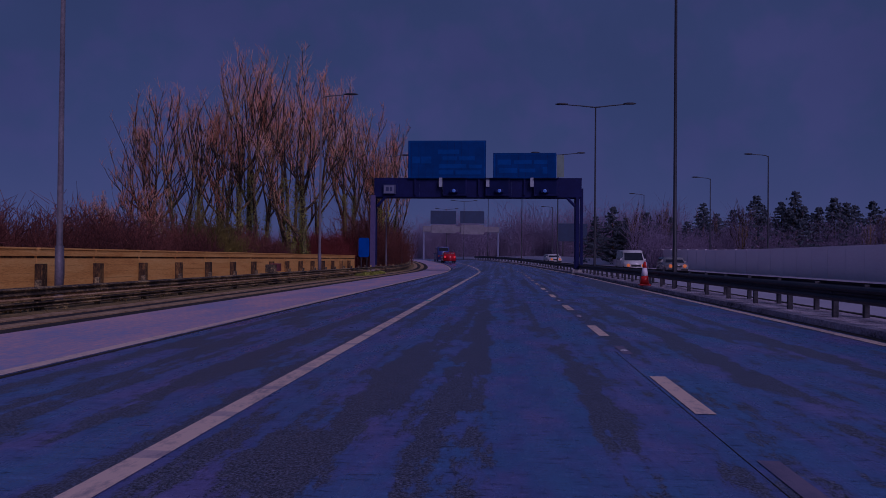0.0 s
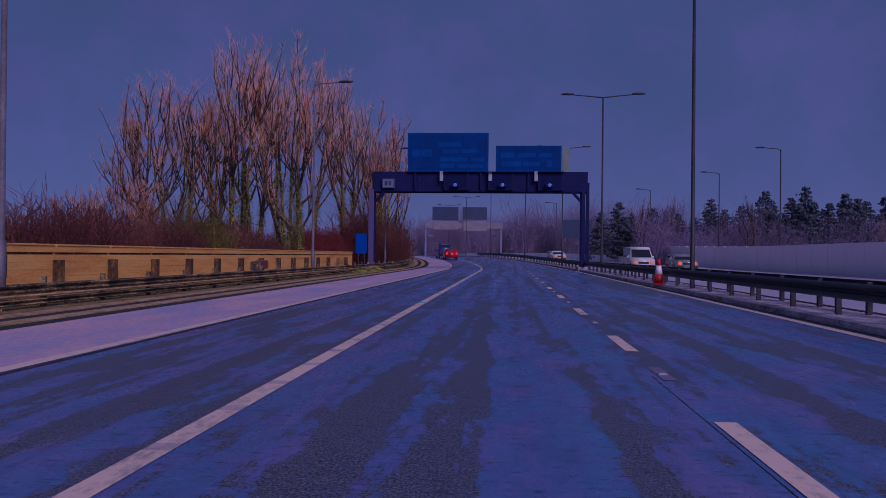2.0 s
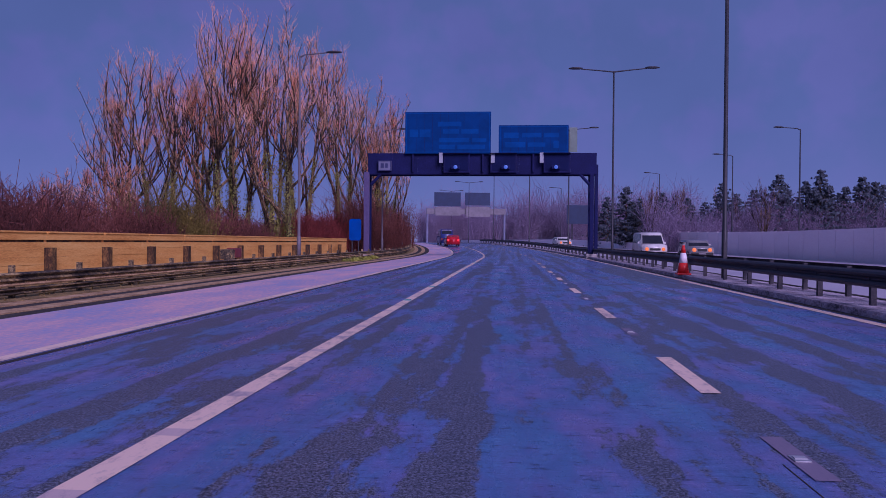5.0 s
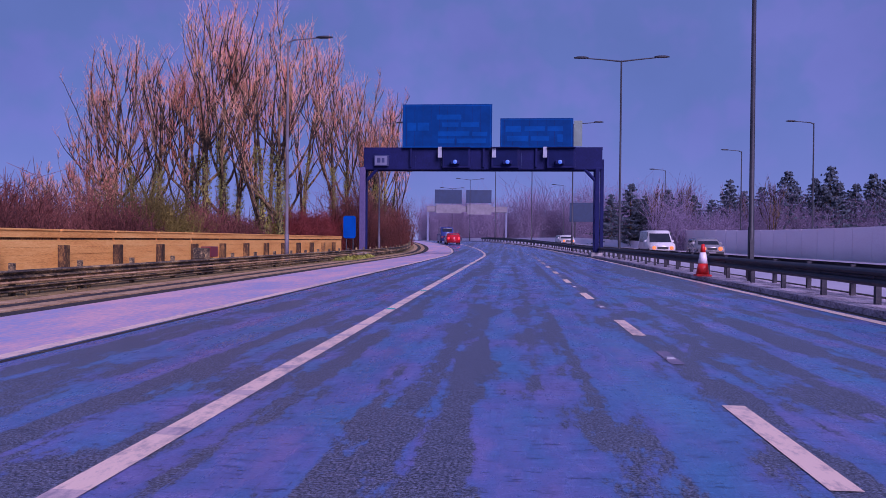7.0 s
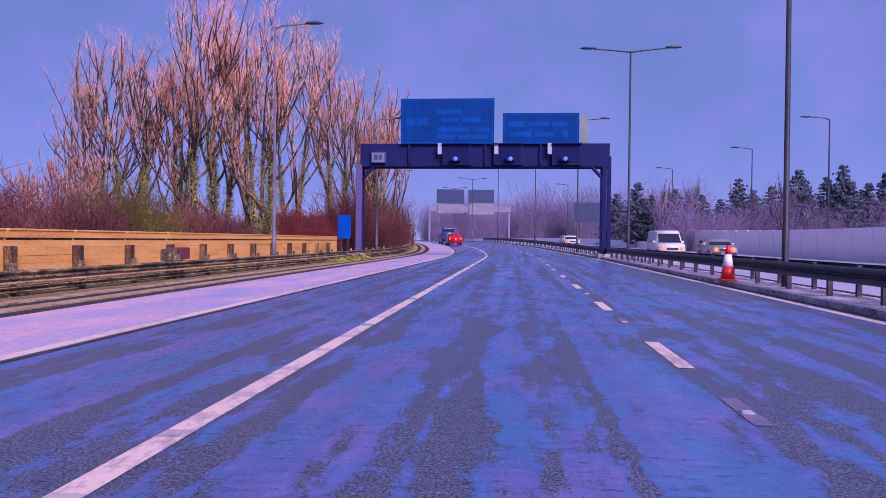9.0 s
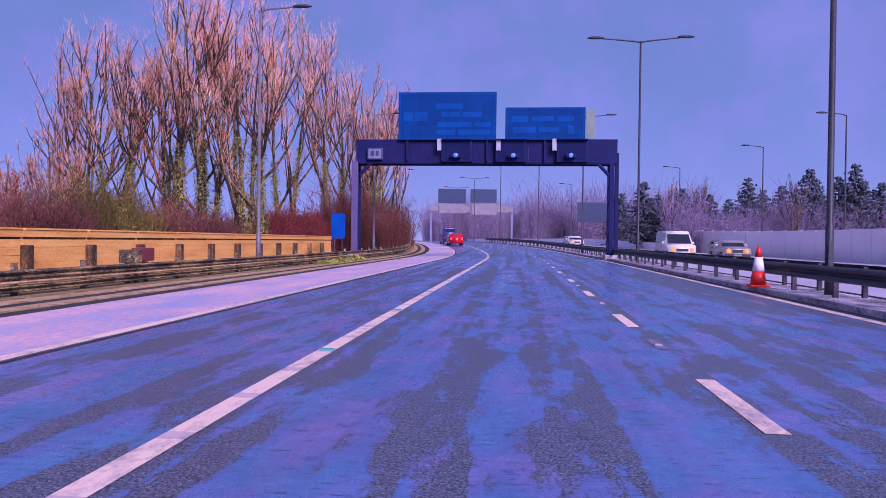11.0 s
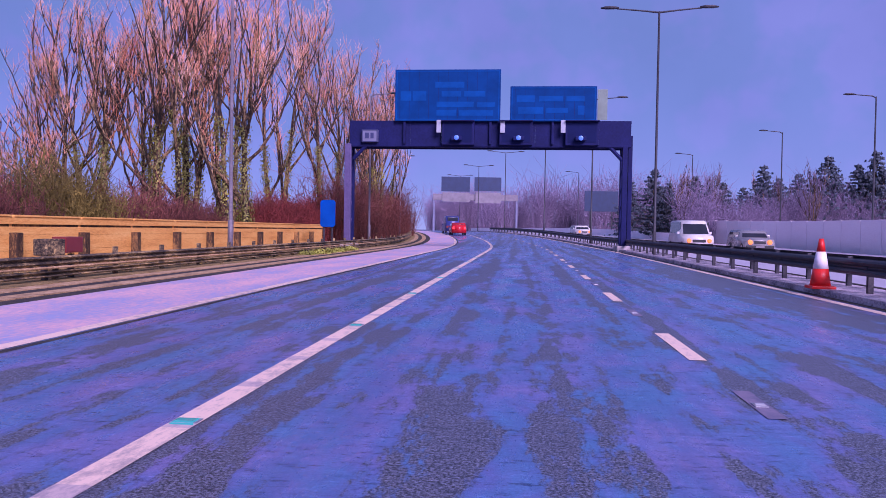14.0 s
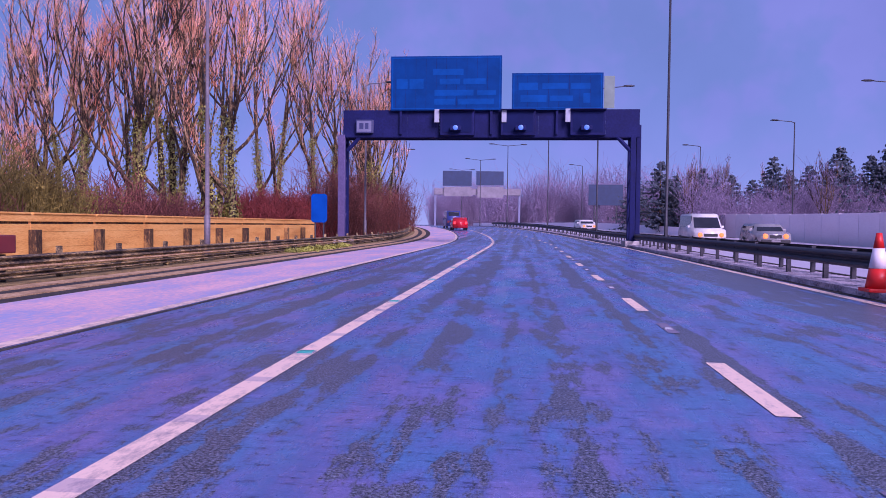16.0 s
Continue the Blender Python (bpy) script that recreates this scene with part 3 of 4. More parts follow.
first = double_lamp(along(6.5, 30.1))
for k in (-1, 1, 2, 3, 4, 5, 6):
    copy_thing(first, along(6.5, 30.1 + 27 * k))
right = single_lamp(pose(24.5, 75, 0, 0, 0, 2) @ Matrix.Scale(0.92, 4), "grey lamp column with one arm over the opposite carriageway", "street lamps beyond the opposite carriageway", COLUMN)
for x, y, tall in ((23.6, 92.3, 0.965), (18.8, 108, 0.91), (9.0, 150, 1.0)):
    copy_thing(right, pose(x, y, 0, 0, 0, heading(y)) @ Matrix.Scale(tall, 4))
left = single_lamp(along(-10.65, 17.3, 0, 180) @ Matrix.Scale(0.87, 4), "weathered grey lamp column with one short arm, between barrier and fence", "street lamps along the verge", COLUMN_WORN)
for k in (1, 2, 3, 4):
    copy_thing(left, along(-10.65, 17.3 + 26.7 * k, 0, 180))

# ---- safety barriers ----
def w_beam(x, zc, s, h=0.31):
    """Corrugated beam profile facing the road on side s."""
    o = [(0.0, -0.5), (0.05, -0.42), (0.08, -0.3), (0.05, -0.14), (0.0, -0.06), (0.0, 0.06), (0.05, 0.14), (0.08, 0.3), (0.05, 0.42), (0.0, 0.5)]
    front = [(x + s * a, zc + h * b) for a, b in o]
    back = [(px - s * 0.006, pz) for px, pz in reversed(front)]
    return front + back


def barrier(name, x, y0, y1, side, spacing, heights, tall, beam_mat, post_mat, label):
    ob = thing(name, pose(0, 0, 0), label, "safety barrier")
    for zc, h in heights:
        part("beam", section_strip(w_beam(x, zc, side, h), y0, y1, 3.0), beam_mat, ob)
    post = bm_mesh("post", box(-0.05, 0.05, -0.045, 0.045, -0.1, tall, 0.008))
    spacer = bm_mesh("spacer", box(-0.035, 0.035, -0.1, 0.1, heights[0][0] - 0.08, heights[0][0] + 0.08, 0.008))
    n = int((y1 - y0) / spacing)
    for i in range(n + 1):
        y = y0 + 0.4 + i * spacing
        if y > y1:
            break
        p = part("post", post, post_mat, ob)
        p.matrix_basis = along(x - side * 0.09, y)
        part("spacer", spacer, post_mat, ob).matrix_basis = along(x - side * 0.02, y)
    return ob


barrier("safety_barrier", 6.2, -12, 150, -1, 2.4, [(0.595, 0.31)], 0.73, RUSTY, RUSTY, "dark grimy steel safety barrier along the central reserve")
barrier("safety_barrier", 6.95, -12, 150, 1, 2.4, [(0.62, 0.31)], 0.75, RUSTY, RUSTY, "dark steel safety barrier facing the opposite carriageway")
lb = barrier("safety_barrier", -9.55, -12, 150, 1, 2.4, [(0.43, 0.19), (0.16, 0.14)], 0.66, RUST_FLECKED, RUST_FLECKED, "dark grimy two-rail safety barrier with a pale rail between")
for z in (0.288,):
    part("lower_rail", section_strip([(-9.5 + 0.035 * math.cos(a), z + 0.028 * math.sin(a)) for a in [k * math.pi / 4 for k in range(8)]], -12, 150, 3.0), WARM_KERB, lb, "pale lower rail")
red_box = thing("marker_box", pose(-9.78, 31.85, 0), "small red and black roadside box behind the safety barrier", "box")
part("cover", box(-0.16, 0.16, 0.1, 0.75, 0.56, 0.9, 0.03), REFLECTOR_RED, red_box, "red painted cover")
part("case", box(-0.15, 0.15, -0.55, 0.096, 0.52, 0.86, 0.03), RUST_FLECKED, red_box, "grimy black case")
for y in (-0.4, 0.55):
    part("stand", box(-0.05, 0.05, y - 0.05, y + 0.05, 0.0, 0.54), RUSTY, red_box)

# ---- tan fence ----
fence = thing("wall_fence", pose(0, 0, 0), "tan timber noise fence of long boards, weathered", "fence", kind="structure")
FX, FH = -12.6, 1.33
prop = bm_mesh("prop", box(0.1, 0.32, -0.12, 0.12, -0.12, 0.94, 0.02))
for i in range(26):
    y = -13.6 + i * 3.0
    if y > 62.5:
        break
    post = part("post", box(FX - 0.06, FX + 0.06, y - 0.06, y + 0.06, -0.12, FH + 0.02, 0.01), TIMBER, fence)
    # prop's brown is darkened to include its shading
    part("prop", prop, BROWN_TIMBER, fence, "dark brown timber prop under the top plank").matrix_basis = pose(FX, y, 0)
    part("gravel_board", box(FX + 0.062, FX + 0.13, y - 0.02, y + 2.93, -0.12, 0.28, 0.01), BROWN_TIMBER, fence, "dark board along the foot")
    for k in range(4):
        z = 0.285 + k * 0.2
        dx = rng.uniform(-0.006, 0.006)
        part("board", box(FX + 0.062 + dx, FX + 0.092 + dx, y - 0.02, y + 2.97, z, z + 0.1975, 0.003), TIMBER, fence)
    part("top_plank", box(FX + 0.062, FX + 0.11, y - 0.01, y + 2.98, 1.145, FH, 0.006), TIMBER, fence)
    # dark strip set behind the slot to give its shade
    part("slot_shade", box(FX + 0.02, FX + 0.058, y + 0.065, y + 2.935, 1.0, 1.2), BROWN_TIMBER, fence, "dark strip added as shade in the slot under the top plank")
    part("capping", box(FX - 0.05, FX + 0.14, y + 0.062, y + 2.938, FH + 0.0, FH + 0.045, 0.008), TIMBER, fence)

# ---- far side of the opposite carriageway ----
pale = thing("wall_noise_barrier", pose(0, 0, 0), "pale noise wall beyond the opposite carriageway, far panels added for mist", "wall", kind="structure")
panel = bm_mesh("panel", box(-0.1, 0.1, 0.01, 2.99, -0.12, 2.3, 0.015))
pier = bm_mesh("pier", box(-0.125, 0.125, -0.08, 0.08, -0.12, 2.28, 0.02))
# panels past about y = 61 are added, standing in for mist
for i in range(40):
    y = -10 + i * 3.0
    part("panel", panel, PALE_WALL, pale).matrix_basis = along(23.65, y)
    part("pier", pier, PALE_WALL, pale).matrix_basis = along(23.65, y)
low_wall = new("wall_low", bm_mesh("wall_low", section_strip([(18.6, -0.2), (19.1, -0.2), (18.95, 0.3), (18.9, 0.85), (18.8, 0.85), (18.75, 0.3)], 99, 260, 4.0)))
low_wall.data.materials.append(PALE_WALL)
tagged(low_wall, "low pale concrete step barrier along the far edge", "barrier", kind="structure")

# ---- traffic cone ----
cone = thing("traffic_cone", pose(5.84, 32.8, 0.12), "red traffic cone with a wide white sleeve", "traffic cone")
part("base", box(-0.23, 0.23, -0.23, 0.23, 0.0, 0.06, 0.02), CONE_RED, cone)
rad = lambda z: 0.2 - 0.155 * (z - 0.06) / 0.94
part("body", loft([(0, 0, 0.055), (0, 0, 0.4)], [rad(0.06), rad(0.4)], 20), CONE_RED, cone, "bright red lower cone", True)
part("sleeve", loft([(0, 0, 0.4), (0, 0, 0.74)], [rad(0.4) + 0.004, rad(0.74) + 0.004], 20), CONE_WHITE, cone, "pinkish white reflective sleeve", True)
part("tip", loft([(0, 0, 0.74), (0, 0, 1.0)], [rad(0.74), rad(1.0)], 20), CONE_RED, cone, "", True)

# ---- road studs ----
def stud(x, y, mat, label, w=1.0):
    ob = thing("road_stud", along(x, y, 0.004), label, "road stud", "road studs")
    bm = box(-0.1, 0.1, -0.11, 0.11, 0.0, 0.014)
    for v in bm.verts:
        if v.co.z > 0.007:
            v.co.x *= 0.8
            v.co.y *= 0.45
        v.co.x *= w
        v.co.y *= w
    part("reflector", bm, mat, ob)
    part("casing", box(-0.11 * w, 0.11 * w, -0.06, 0.06, 0.0, 0.008, 0.002), GALV, ob)
    return ob


gs = stud(-2.1, 20.84, STUD_GREEN, "small green reflecting road stud on the exit line", 0.75)
ws = stud(1.53, 9.6, STUD_WHITE, "small white reflecting road stud between lane dashes", 0.4)
for k in (1, 2, 3, 4, 5, 6):
    copy_thing(gs, along(-2.1, 20.84 + 4.88 * k, 0.004))
    copy_thing(ws, along(1.53, 9.6 + 6.15 * k, 0.004))


# ---- vehicles ----
def vehicle(name, m, paint, length, width, height, nose, label, category, lights, hood=0.95):
    """A road vehicle facing local -y: bodywork, glazing, wheels and lamps. nose: where the bonnet ends."""
    ob = thing(name, m, label, category)
    h = height
    prof = [(0.0, 0.35), (0.0, 0.75), (0.12, hood - 0.05), (nose, hood), (nose + 0.75 * (h - hood), h - 0.05), (nose + 0.9 * (h - hood) + 0.2, h),
            (length - 0.5, h), (length - 0.08, hood + 0.25), (length, 0.8), (length, 0.35), (length - 0.1, 0.25), (0.1, 0.25)]
    bm = bmesh.new()
    l = [bm.verts.new((-width / 2 * (0.88 if z > hood + 0.1 else 1.0), y, z)) for y, z in prof]
    r = [bm.verts.new((width / 2 * (0.88 if z > hood + 0.1 else 1.0), y, z)) for y, z in prof]
    bm.faces.new(l), bm.faces.new(r[::-1])
    for i in range(len(prof)):
        j = (i + 1) % len(prof)
        bm.faces.new((l[j], l[i], r[i], r[j]))
    bmesh.ops.recalc_face_normals(bm, faces=bm.faces[:])
    bmesh.ops.bevel(bm, geom=bm.edges[:], offset=0.05, segments=2, affect="EDGES")
    body = part("body", bm, paint, ob, smooth=True)
    ya, za, yb, zb = nose + 0.05, hood + 0.06, nose + 0.75 * (h - hood) - 0.02, h - 0.12
    bm = bmesh.new()
    w = width / 2 - 0.12
    vs = [bm.verts.new(c) for c in ((-w, ya - 0.03, za), (w, ya - 0.03, za), (w * 0.9, yb - 0.03, zb), (-w * 0.9, yb - 0.03, zb))]
    vs2 = [bm.verts.new((v.co.x, v.co.y + 0.05, v.co.z)) for v in vs]
    bm.faces.new(vs), bm.faces.new(vs2[::-1])
    for i in range(4):
        bm.faces.new((vs[i], vs2[i], vs2[(i + 1) % 4], vs[(i + 1) % 4]))
    part("windscreen", bm, GLASS, ob)
    part("rear_window", box(-w * 0.85, w * 0.85, length - 0.34, length - 0.2, hood + 0.1, h - 0.15, 0.03), GLASS, ob)
    for s in (-1, 1):
        x = s * width / 2 * 0.945
        part("side_window", box(min(x, x + 0.01 * s), max(x, x + 0.01 * s) + 0.02, nose + 0.5, length - 0.6, hood + 0.08, h - 0.14, 0.004), GLASS, ob)
        for y in (0.75, length - 0.8):
            wheel = part("wheel", loft([(s * (width / 2 - 0.2), y, 0.32), (s * (width / 2 + 0.01), y, 0.32)], [0.32, 0.32], 18), RUBBER, ob)
            part("rim", loft([(s * (width / 2 + 0.005), y, 0.32), (s * (width / 2 + 0.02), y, 0.32)], [0.2, 0.18], 14), GALV, wheel)
        part("headlamp", loft([(s * (width / 2 - 0.3), y, 0.7) for y in (0.08, -0.02, -0.06)], [0.16, 0.15, 0.08], 14), HEADLAMP if lights == "head" else STUD_WHITE, ob)
        part("tail_lamp", box(s * (width / 2 - 0.2) - 0.12, s * (width / 2 - 0.2) + 0.12, length - 0.05, length + 0.03, 0.7, 1.0, 0.02), TAILLAMP if lights == "tail" else REFLECTOR_RED, ob)
    part("grille", box(-width / 2 + 0.55, width / 2 - 0.55, -0.045, 0.02, 0.6, 0.78, 0.01), RUBBER, ob)
    for s in (-1, 1):
        part("door_mirror", box(s * (width / 2 + 0.1) - 0.09, s * (width / 2 + 0.1) + 0.09, nose + 0.45, nose + 0.55, hood + 0.04, hood + 0.2, 0.03), paint, ob)
    part("bumper", box(-width / 2 + 0.05, width / 2 - 0.05, -0.06, 0.1, 0.3, 0.5, 0.04), RUBBER, ob)
    part("number_plate", box(-0.26, 0.26, -0.075, -0.062, 0.36, 0.47), FAR_BOARD, ob)
    return ob


vehicle("van", along(11.9, 71, 0), CAR_WHITE, 5.2, 1.95, 2.1, 0.9, "white van with warm headlamps on the opposite carriageway", "van", "head", 1.1)
vehicle("car", along(14.6, 67, 0), CAR_GREY, 4.3, 1.78, 1.45, 1.05, "silver car with warm headlamps in slow traffic", "car", "head")
vehicle("car", along(11.5, 112, 0), CAR_WHITE, 4.3, 1.78, 1.45, 1.05, "distant pale car with warm headlamps", "car", "head")
vehicle("car", along(-3.6, 116, 0, 180), CAR_RED, 4.2, 1.78, 1.5, 1.05, "red car ahead seen from behind", "car", "tail")
vehicle("van", along(-3.4, 127, 0, 180), CAR_BLUE, 5.0, 1.9, 2.3, 0.9, "dark blue van ahead seen from behind", "van", "off", 1.1)


# ---- vegetation ----
class Tubes:
    """Gathers many thin tapering tubes into one mesh."""

    def __init__(self):
        self.v, self.f = [], []

    def add(self, pts, radii, sides=3):
        base = len(self.v)
        for i, p in enumerate(pts):
            q = pts[min(i + 1, len(pts) - 1)]
            o = pts[max(i - 1, 0)]
            d = (q - o).normalized()
            u = d.orthogonal().normalized()
            w = d.cross(u)
            for k in range(sides):
                a = 2 * math.pi * k / sides
                self.v.append(p + radii[i] * (math.cos(a) * u + math.sin(a) * w))
        for i in range(len(pts) - 1):
            for k in range(sides):
                a, b = base + i * sides + k, base + i * sides + (k + 1) % sides
                self.f.append((a, b, b + sides, a + sides))

    def leaf(self, p, n, size, rnd):
        u = n.orthogonal().normalized()
        u = Matrix.Rotation(rnd.uniform(0, 6.28), 3, n) @ u
        w = n.cross(u)
        b = len(self.v)
        self.v += [p - u * size * 0.5, p + w * size * 0.35, p + u * size * 0.6, p - w * size * 0.35 + n * size * 0.1]
        self.f.append((b, b + 1, b + 2, b + 3))

    def mesh(self, name):
        me = bpy.data.meshes.new(name)
        me.from_pydata([tuple(p) for p in self.v], [], self.f)
        me.update()
        return me


def shoot(rnd, start, direction, length, segs, wander, lift):
    pts, d, p = [start.copy()], direction.normalized(), start.copy()
    for _ in range(segs):
        d = (d + Vector((rnd.uniform(-wander, wander), rnd.uniform(-wander, wander), rnd.uniform(-wander, wander) + lift))).normalized()
        p = p + d * (length / segs)
        pts.append(p.copy())
    return pts


def taper(r, n, end=0.35):
    return [r * (1 - (1 - end) * i / n) for i in range(n + 1)]


def bare_tree(seed, height, spread, stems, limbs, twigs, fine, ivy=0.0, low=0.14, high=0.9, reach=0.5, lift=0.14, subs=3):
    """Trunk and limbs in one mesh, the twiggy crown in another. spread: lean of the limbs off upright."""
    rnd = random.Random(seed)
    wood, crown, leaves = Tubes(), Tubes(), Tubes()
    for s in range(stems):
        a = rnd.uniform(0, 6.28)
        lean = 0.10 * (stems > 1) * rnd.uniform(0.6, 1.5)
        h = height * rnd.uniform(0.85, 1.0)
        trunk = shoot(rnd, Vector((0.35 * math.cos(a) * (stems > 1), 0.35 * math.sin(a) * (stems > 1), -0.15)),
                      Vector((lean * math.cos(a), lean * math.sin(a), 1)), h, 10, 0.045, 0.12)
        r0 = 0.021 * height / (1 + 0.25 * (stems - 1))
        tr = [r0 * (1 - 0.93 * (i / 10) ** 0.8) for i in range(11)]
        wood.add(trunk, tr, 8)
        for i in range(limbs):
            f = rnd.uniform(low, high)
            k = min(9, int(f * 10))
            p = trunk[k].lerp(trunk[k + 1], f * 10 - k)
            ang = rnd.uniform(0, 6.28)
            sp = spread * rnd.uniform(0.6, 1.3)
            d = Vector((math.cos(ang) * sp, math.sin(ang) * sp, 1.0))
            ln = h * (reach - 0.6 * reach * f) * rnd.uniform(0.75, 1.25)
            limb = shoot(rnd, p, d, ln, 6, 0.17, lift)
            rl = tr[k] * 0.58
            wood.add(limb, taper(rl, 6, 0.2), 5)
            boughs = [(limb, rl)]
            for _ in range(subs):
                g = rnd.uniform(0.15, 0.85) * 5.99
                q = limb[int(g)].lerp(limb[int(g) + 1], g - int(g))
                along_limb = (limb[int(g) + 1] - limb[int(g)]).normalized()
                side = Vector((rnd.uniform(-1, 1), rnd.uniform(-1, 1), rnd.uniform(0.1, 0.5)))
                sub = shoot(rnd, q, along_limb + 0.7 * side, ln * rnd.uniform(0.4, 0.75), 6, 0.19, 0.28)
                rs = max(rl * (1 - 0.8 * g / 6) * 0.75, 0.0034 * height)
                wood.add(sub, taper(rs, 6, 0.4), 4)
                boughs.append((sub, rs))
            for bough, rb in boughs:
                for _ in range(twigs // 2):
                    g = rnd.uniform(0.2, 1.0) * 5.99
                    q = bough[int(g)].lerp(bough[int(g) + 1], g - int(g))
                    ang = rnd.uniform(0, 6.28)
                    d2 = Vector((math.cos(ang) * 0.6, math.sin(ang) * 0.6, 1.0))
                    tw = shoot(rnd, q, d2, rnd.uniform(0.7, 1.5) * height / 18, 3, 0.2, 0.14)
                    wood.add(tw, taper(max(0.024, rb * 0.34), 3, 0.55), 3)
                    for _ in range(fine):
                        g2 = rnd.uniform(0.2, 1.0) * 2.99
                        q2 = tw[int(g2)].lerp(tw[int(g2) + 1], g2 - int(g2))
                        d3 = Vector((rnd.uniform(-0.8, 0.8), rnd.uniform(-0.8, 0.8), 1.0))
                        crown.add(shoot(rnd, q2, d3, rnd.uniform(0.5, 1.3) * height / 18, 1, 0.25, 0.1), [0.0095, 0.007], 3)
        if ivy:
            for _ in range(int(900 * ivy)):
                f = rnd.random() ** 1.5 * 5.6
                p = trunk[int(f)].lerp(trunk[int(f) + 1], f - int(f))
                a2 = rnd.uniform(0, 6.28)
                n = Vector((math.cos(a2), math.sin(a2), rnd.uniform(-0.2, 0.5))).normalized()
                leaves.leaf(p + n * (tr[int(f)] + rnd.uniform(0.02, 0.45)), n, rnd.uniform(0.1, 0.22), rnd)
    return wood.mesh("trunk"), crown.mesh("crown"), (leaves.mesh("ivy") if ivy else None)


def tree(meshes, m, label, group, name="bare_tree", twig=None):
    ob = thing(name, m, label, "tree", group)
    part("trunk", meshes[0], BARK, ob)
    part("crown", meshes[1], twig or TWIG, ob)
    if meshes[2]:
        part("ivy", meshes[2], IVY, ob, "ivy leaves clinging to the trunk")
    return ob


POPLAR = [bare_tree(11, 19, 0.75, 2, 7, 8, 5, 1.6, lift=0.16, subs=3, reach=0.66), bare_tree(12, 19, 0.85, 1, 11, 8, 5, 2.6, lift=0.16, subs=3, reach=0.7),
          bare_tree(13, 19, 0.65, 3, 5, 8, 5, 1.2, lift=0.16, subs=3, reach=0.62), bare_tree(14, 19, 0.9, 1, 11, 8, 5, 2.2, lift=0.16, subs=3, reach=0.7)]
BROAD = bare_tree(15, 16.0, 1.1, 1, 20, 8, 5, 0.2, 0.12, 0.8, 0.62, 0.13, 4)
SPRAWL = bare_tree(18, 7.5, 1.5, 2, 9, 6, 5, 0.3, low=0.08, high=0.8, reach=0.7, lift=0.05, subs=4)
SMALL = bare_tree(16, 7.5, 0.7, 3, 6, 4, 4)
SCRUB = bare_tree(17, 7.5, 0.75, 3, 6, 4, 3)
tr_rnd = random.Random(21)


def tallest(meshes):
    return max(v.co.z for v in meshes[1].vertices)


tree(BROAD, pose(-31.0, 66.5, -0.1) @ Matrix.Scale(15.6 / tallest(BROAD), 4), "spreading bare winter tree with a rounded crown", "bare trees behind the fence")
for i, (x, y, h) in enumerate([(-27.0, 63.0, 16.2), (-23.8, 58.8, 15.7), (-24.0, 65.0, 18.0), (-20.2, 58.4, 16.6), (-18.8, 58.9, 18.0), (-22.0, 66.0, 20.2), (-16.6, 58.8, 17.9), (-15.2, 58.4, 16.2),
                               (-19.1, 76.0, 20.6), (-17.2, 88.0, 20.4), (-16.4, 97.0, 21.2), (-15.3, 94.0, 18.6), (-14.9, 100.0, 17.0), (-15.4, 75.0, 18.2), (-14.2, 91.0, 17.4)]):
    m = pose(x, y, -0.1, 0, 0, tr_rnd.uniform(0, 360)) @ Matrix.Scale(h / tallest(POPLAR[i % 4]), 4)
    tree(POPLAR[i % 4], m, "tall bare poplar with steep branches and ivy at its foot" if i % 2 else "tall bare poplar with many upright stems", "bare trees behind the fence")
for x, y, h, turn in ((-28.2, 57.2, 7.4, 20), (-31.6, 59.4, 6.4, 140), (-26.2, 56.0, 5.2, 250)):
    tree(SPRAWL, pose(x, y, -0.1, 0, 0, turn) @ Matrix.Scale(h / tallest(SPRAWL), 4), "low sprawling bare tree with level branches", "bare trees behind the fence")
for i in range(16):
    x, y = -48 - 5.5 * i + tr_rnd.uniform(-2, 2), 95 + tr_rnd.uniform(-10, 25)
    tree(SMALL, pose(x, y, -0.1, 0, 0, tr_rnd.uniform(0, 360)) @ Matrix.Scale(tr_rnd.uniform(0.65, 1.05), 4), "low bare bushy tree in the distance", "distant bushy trees")


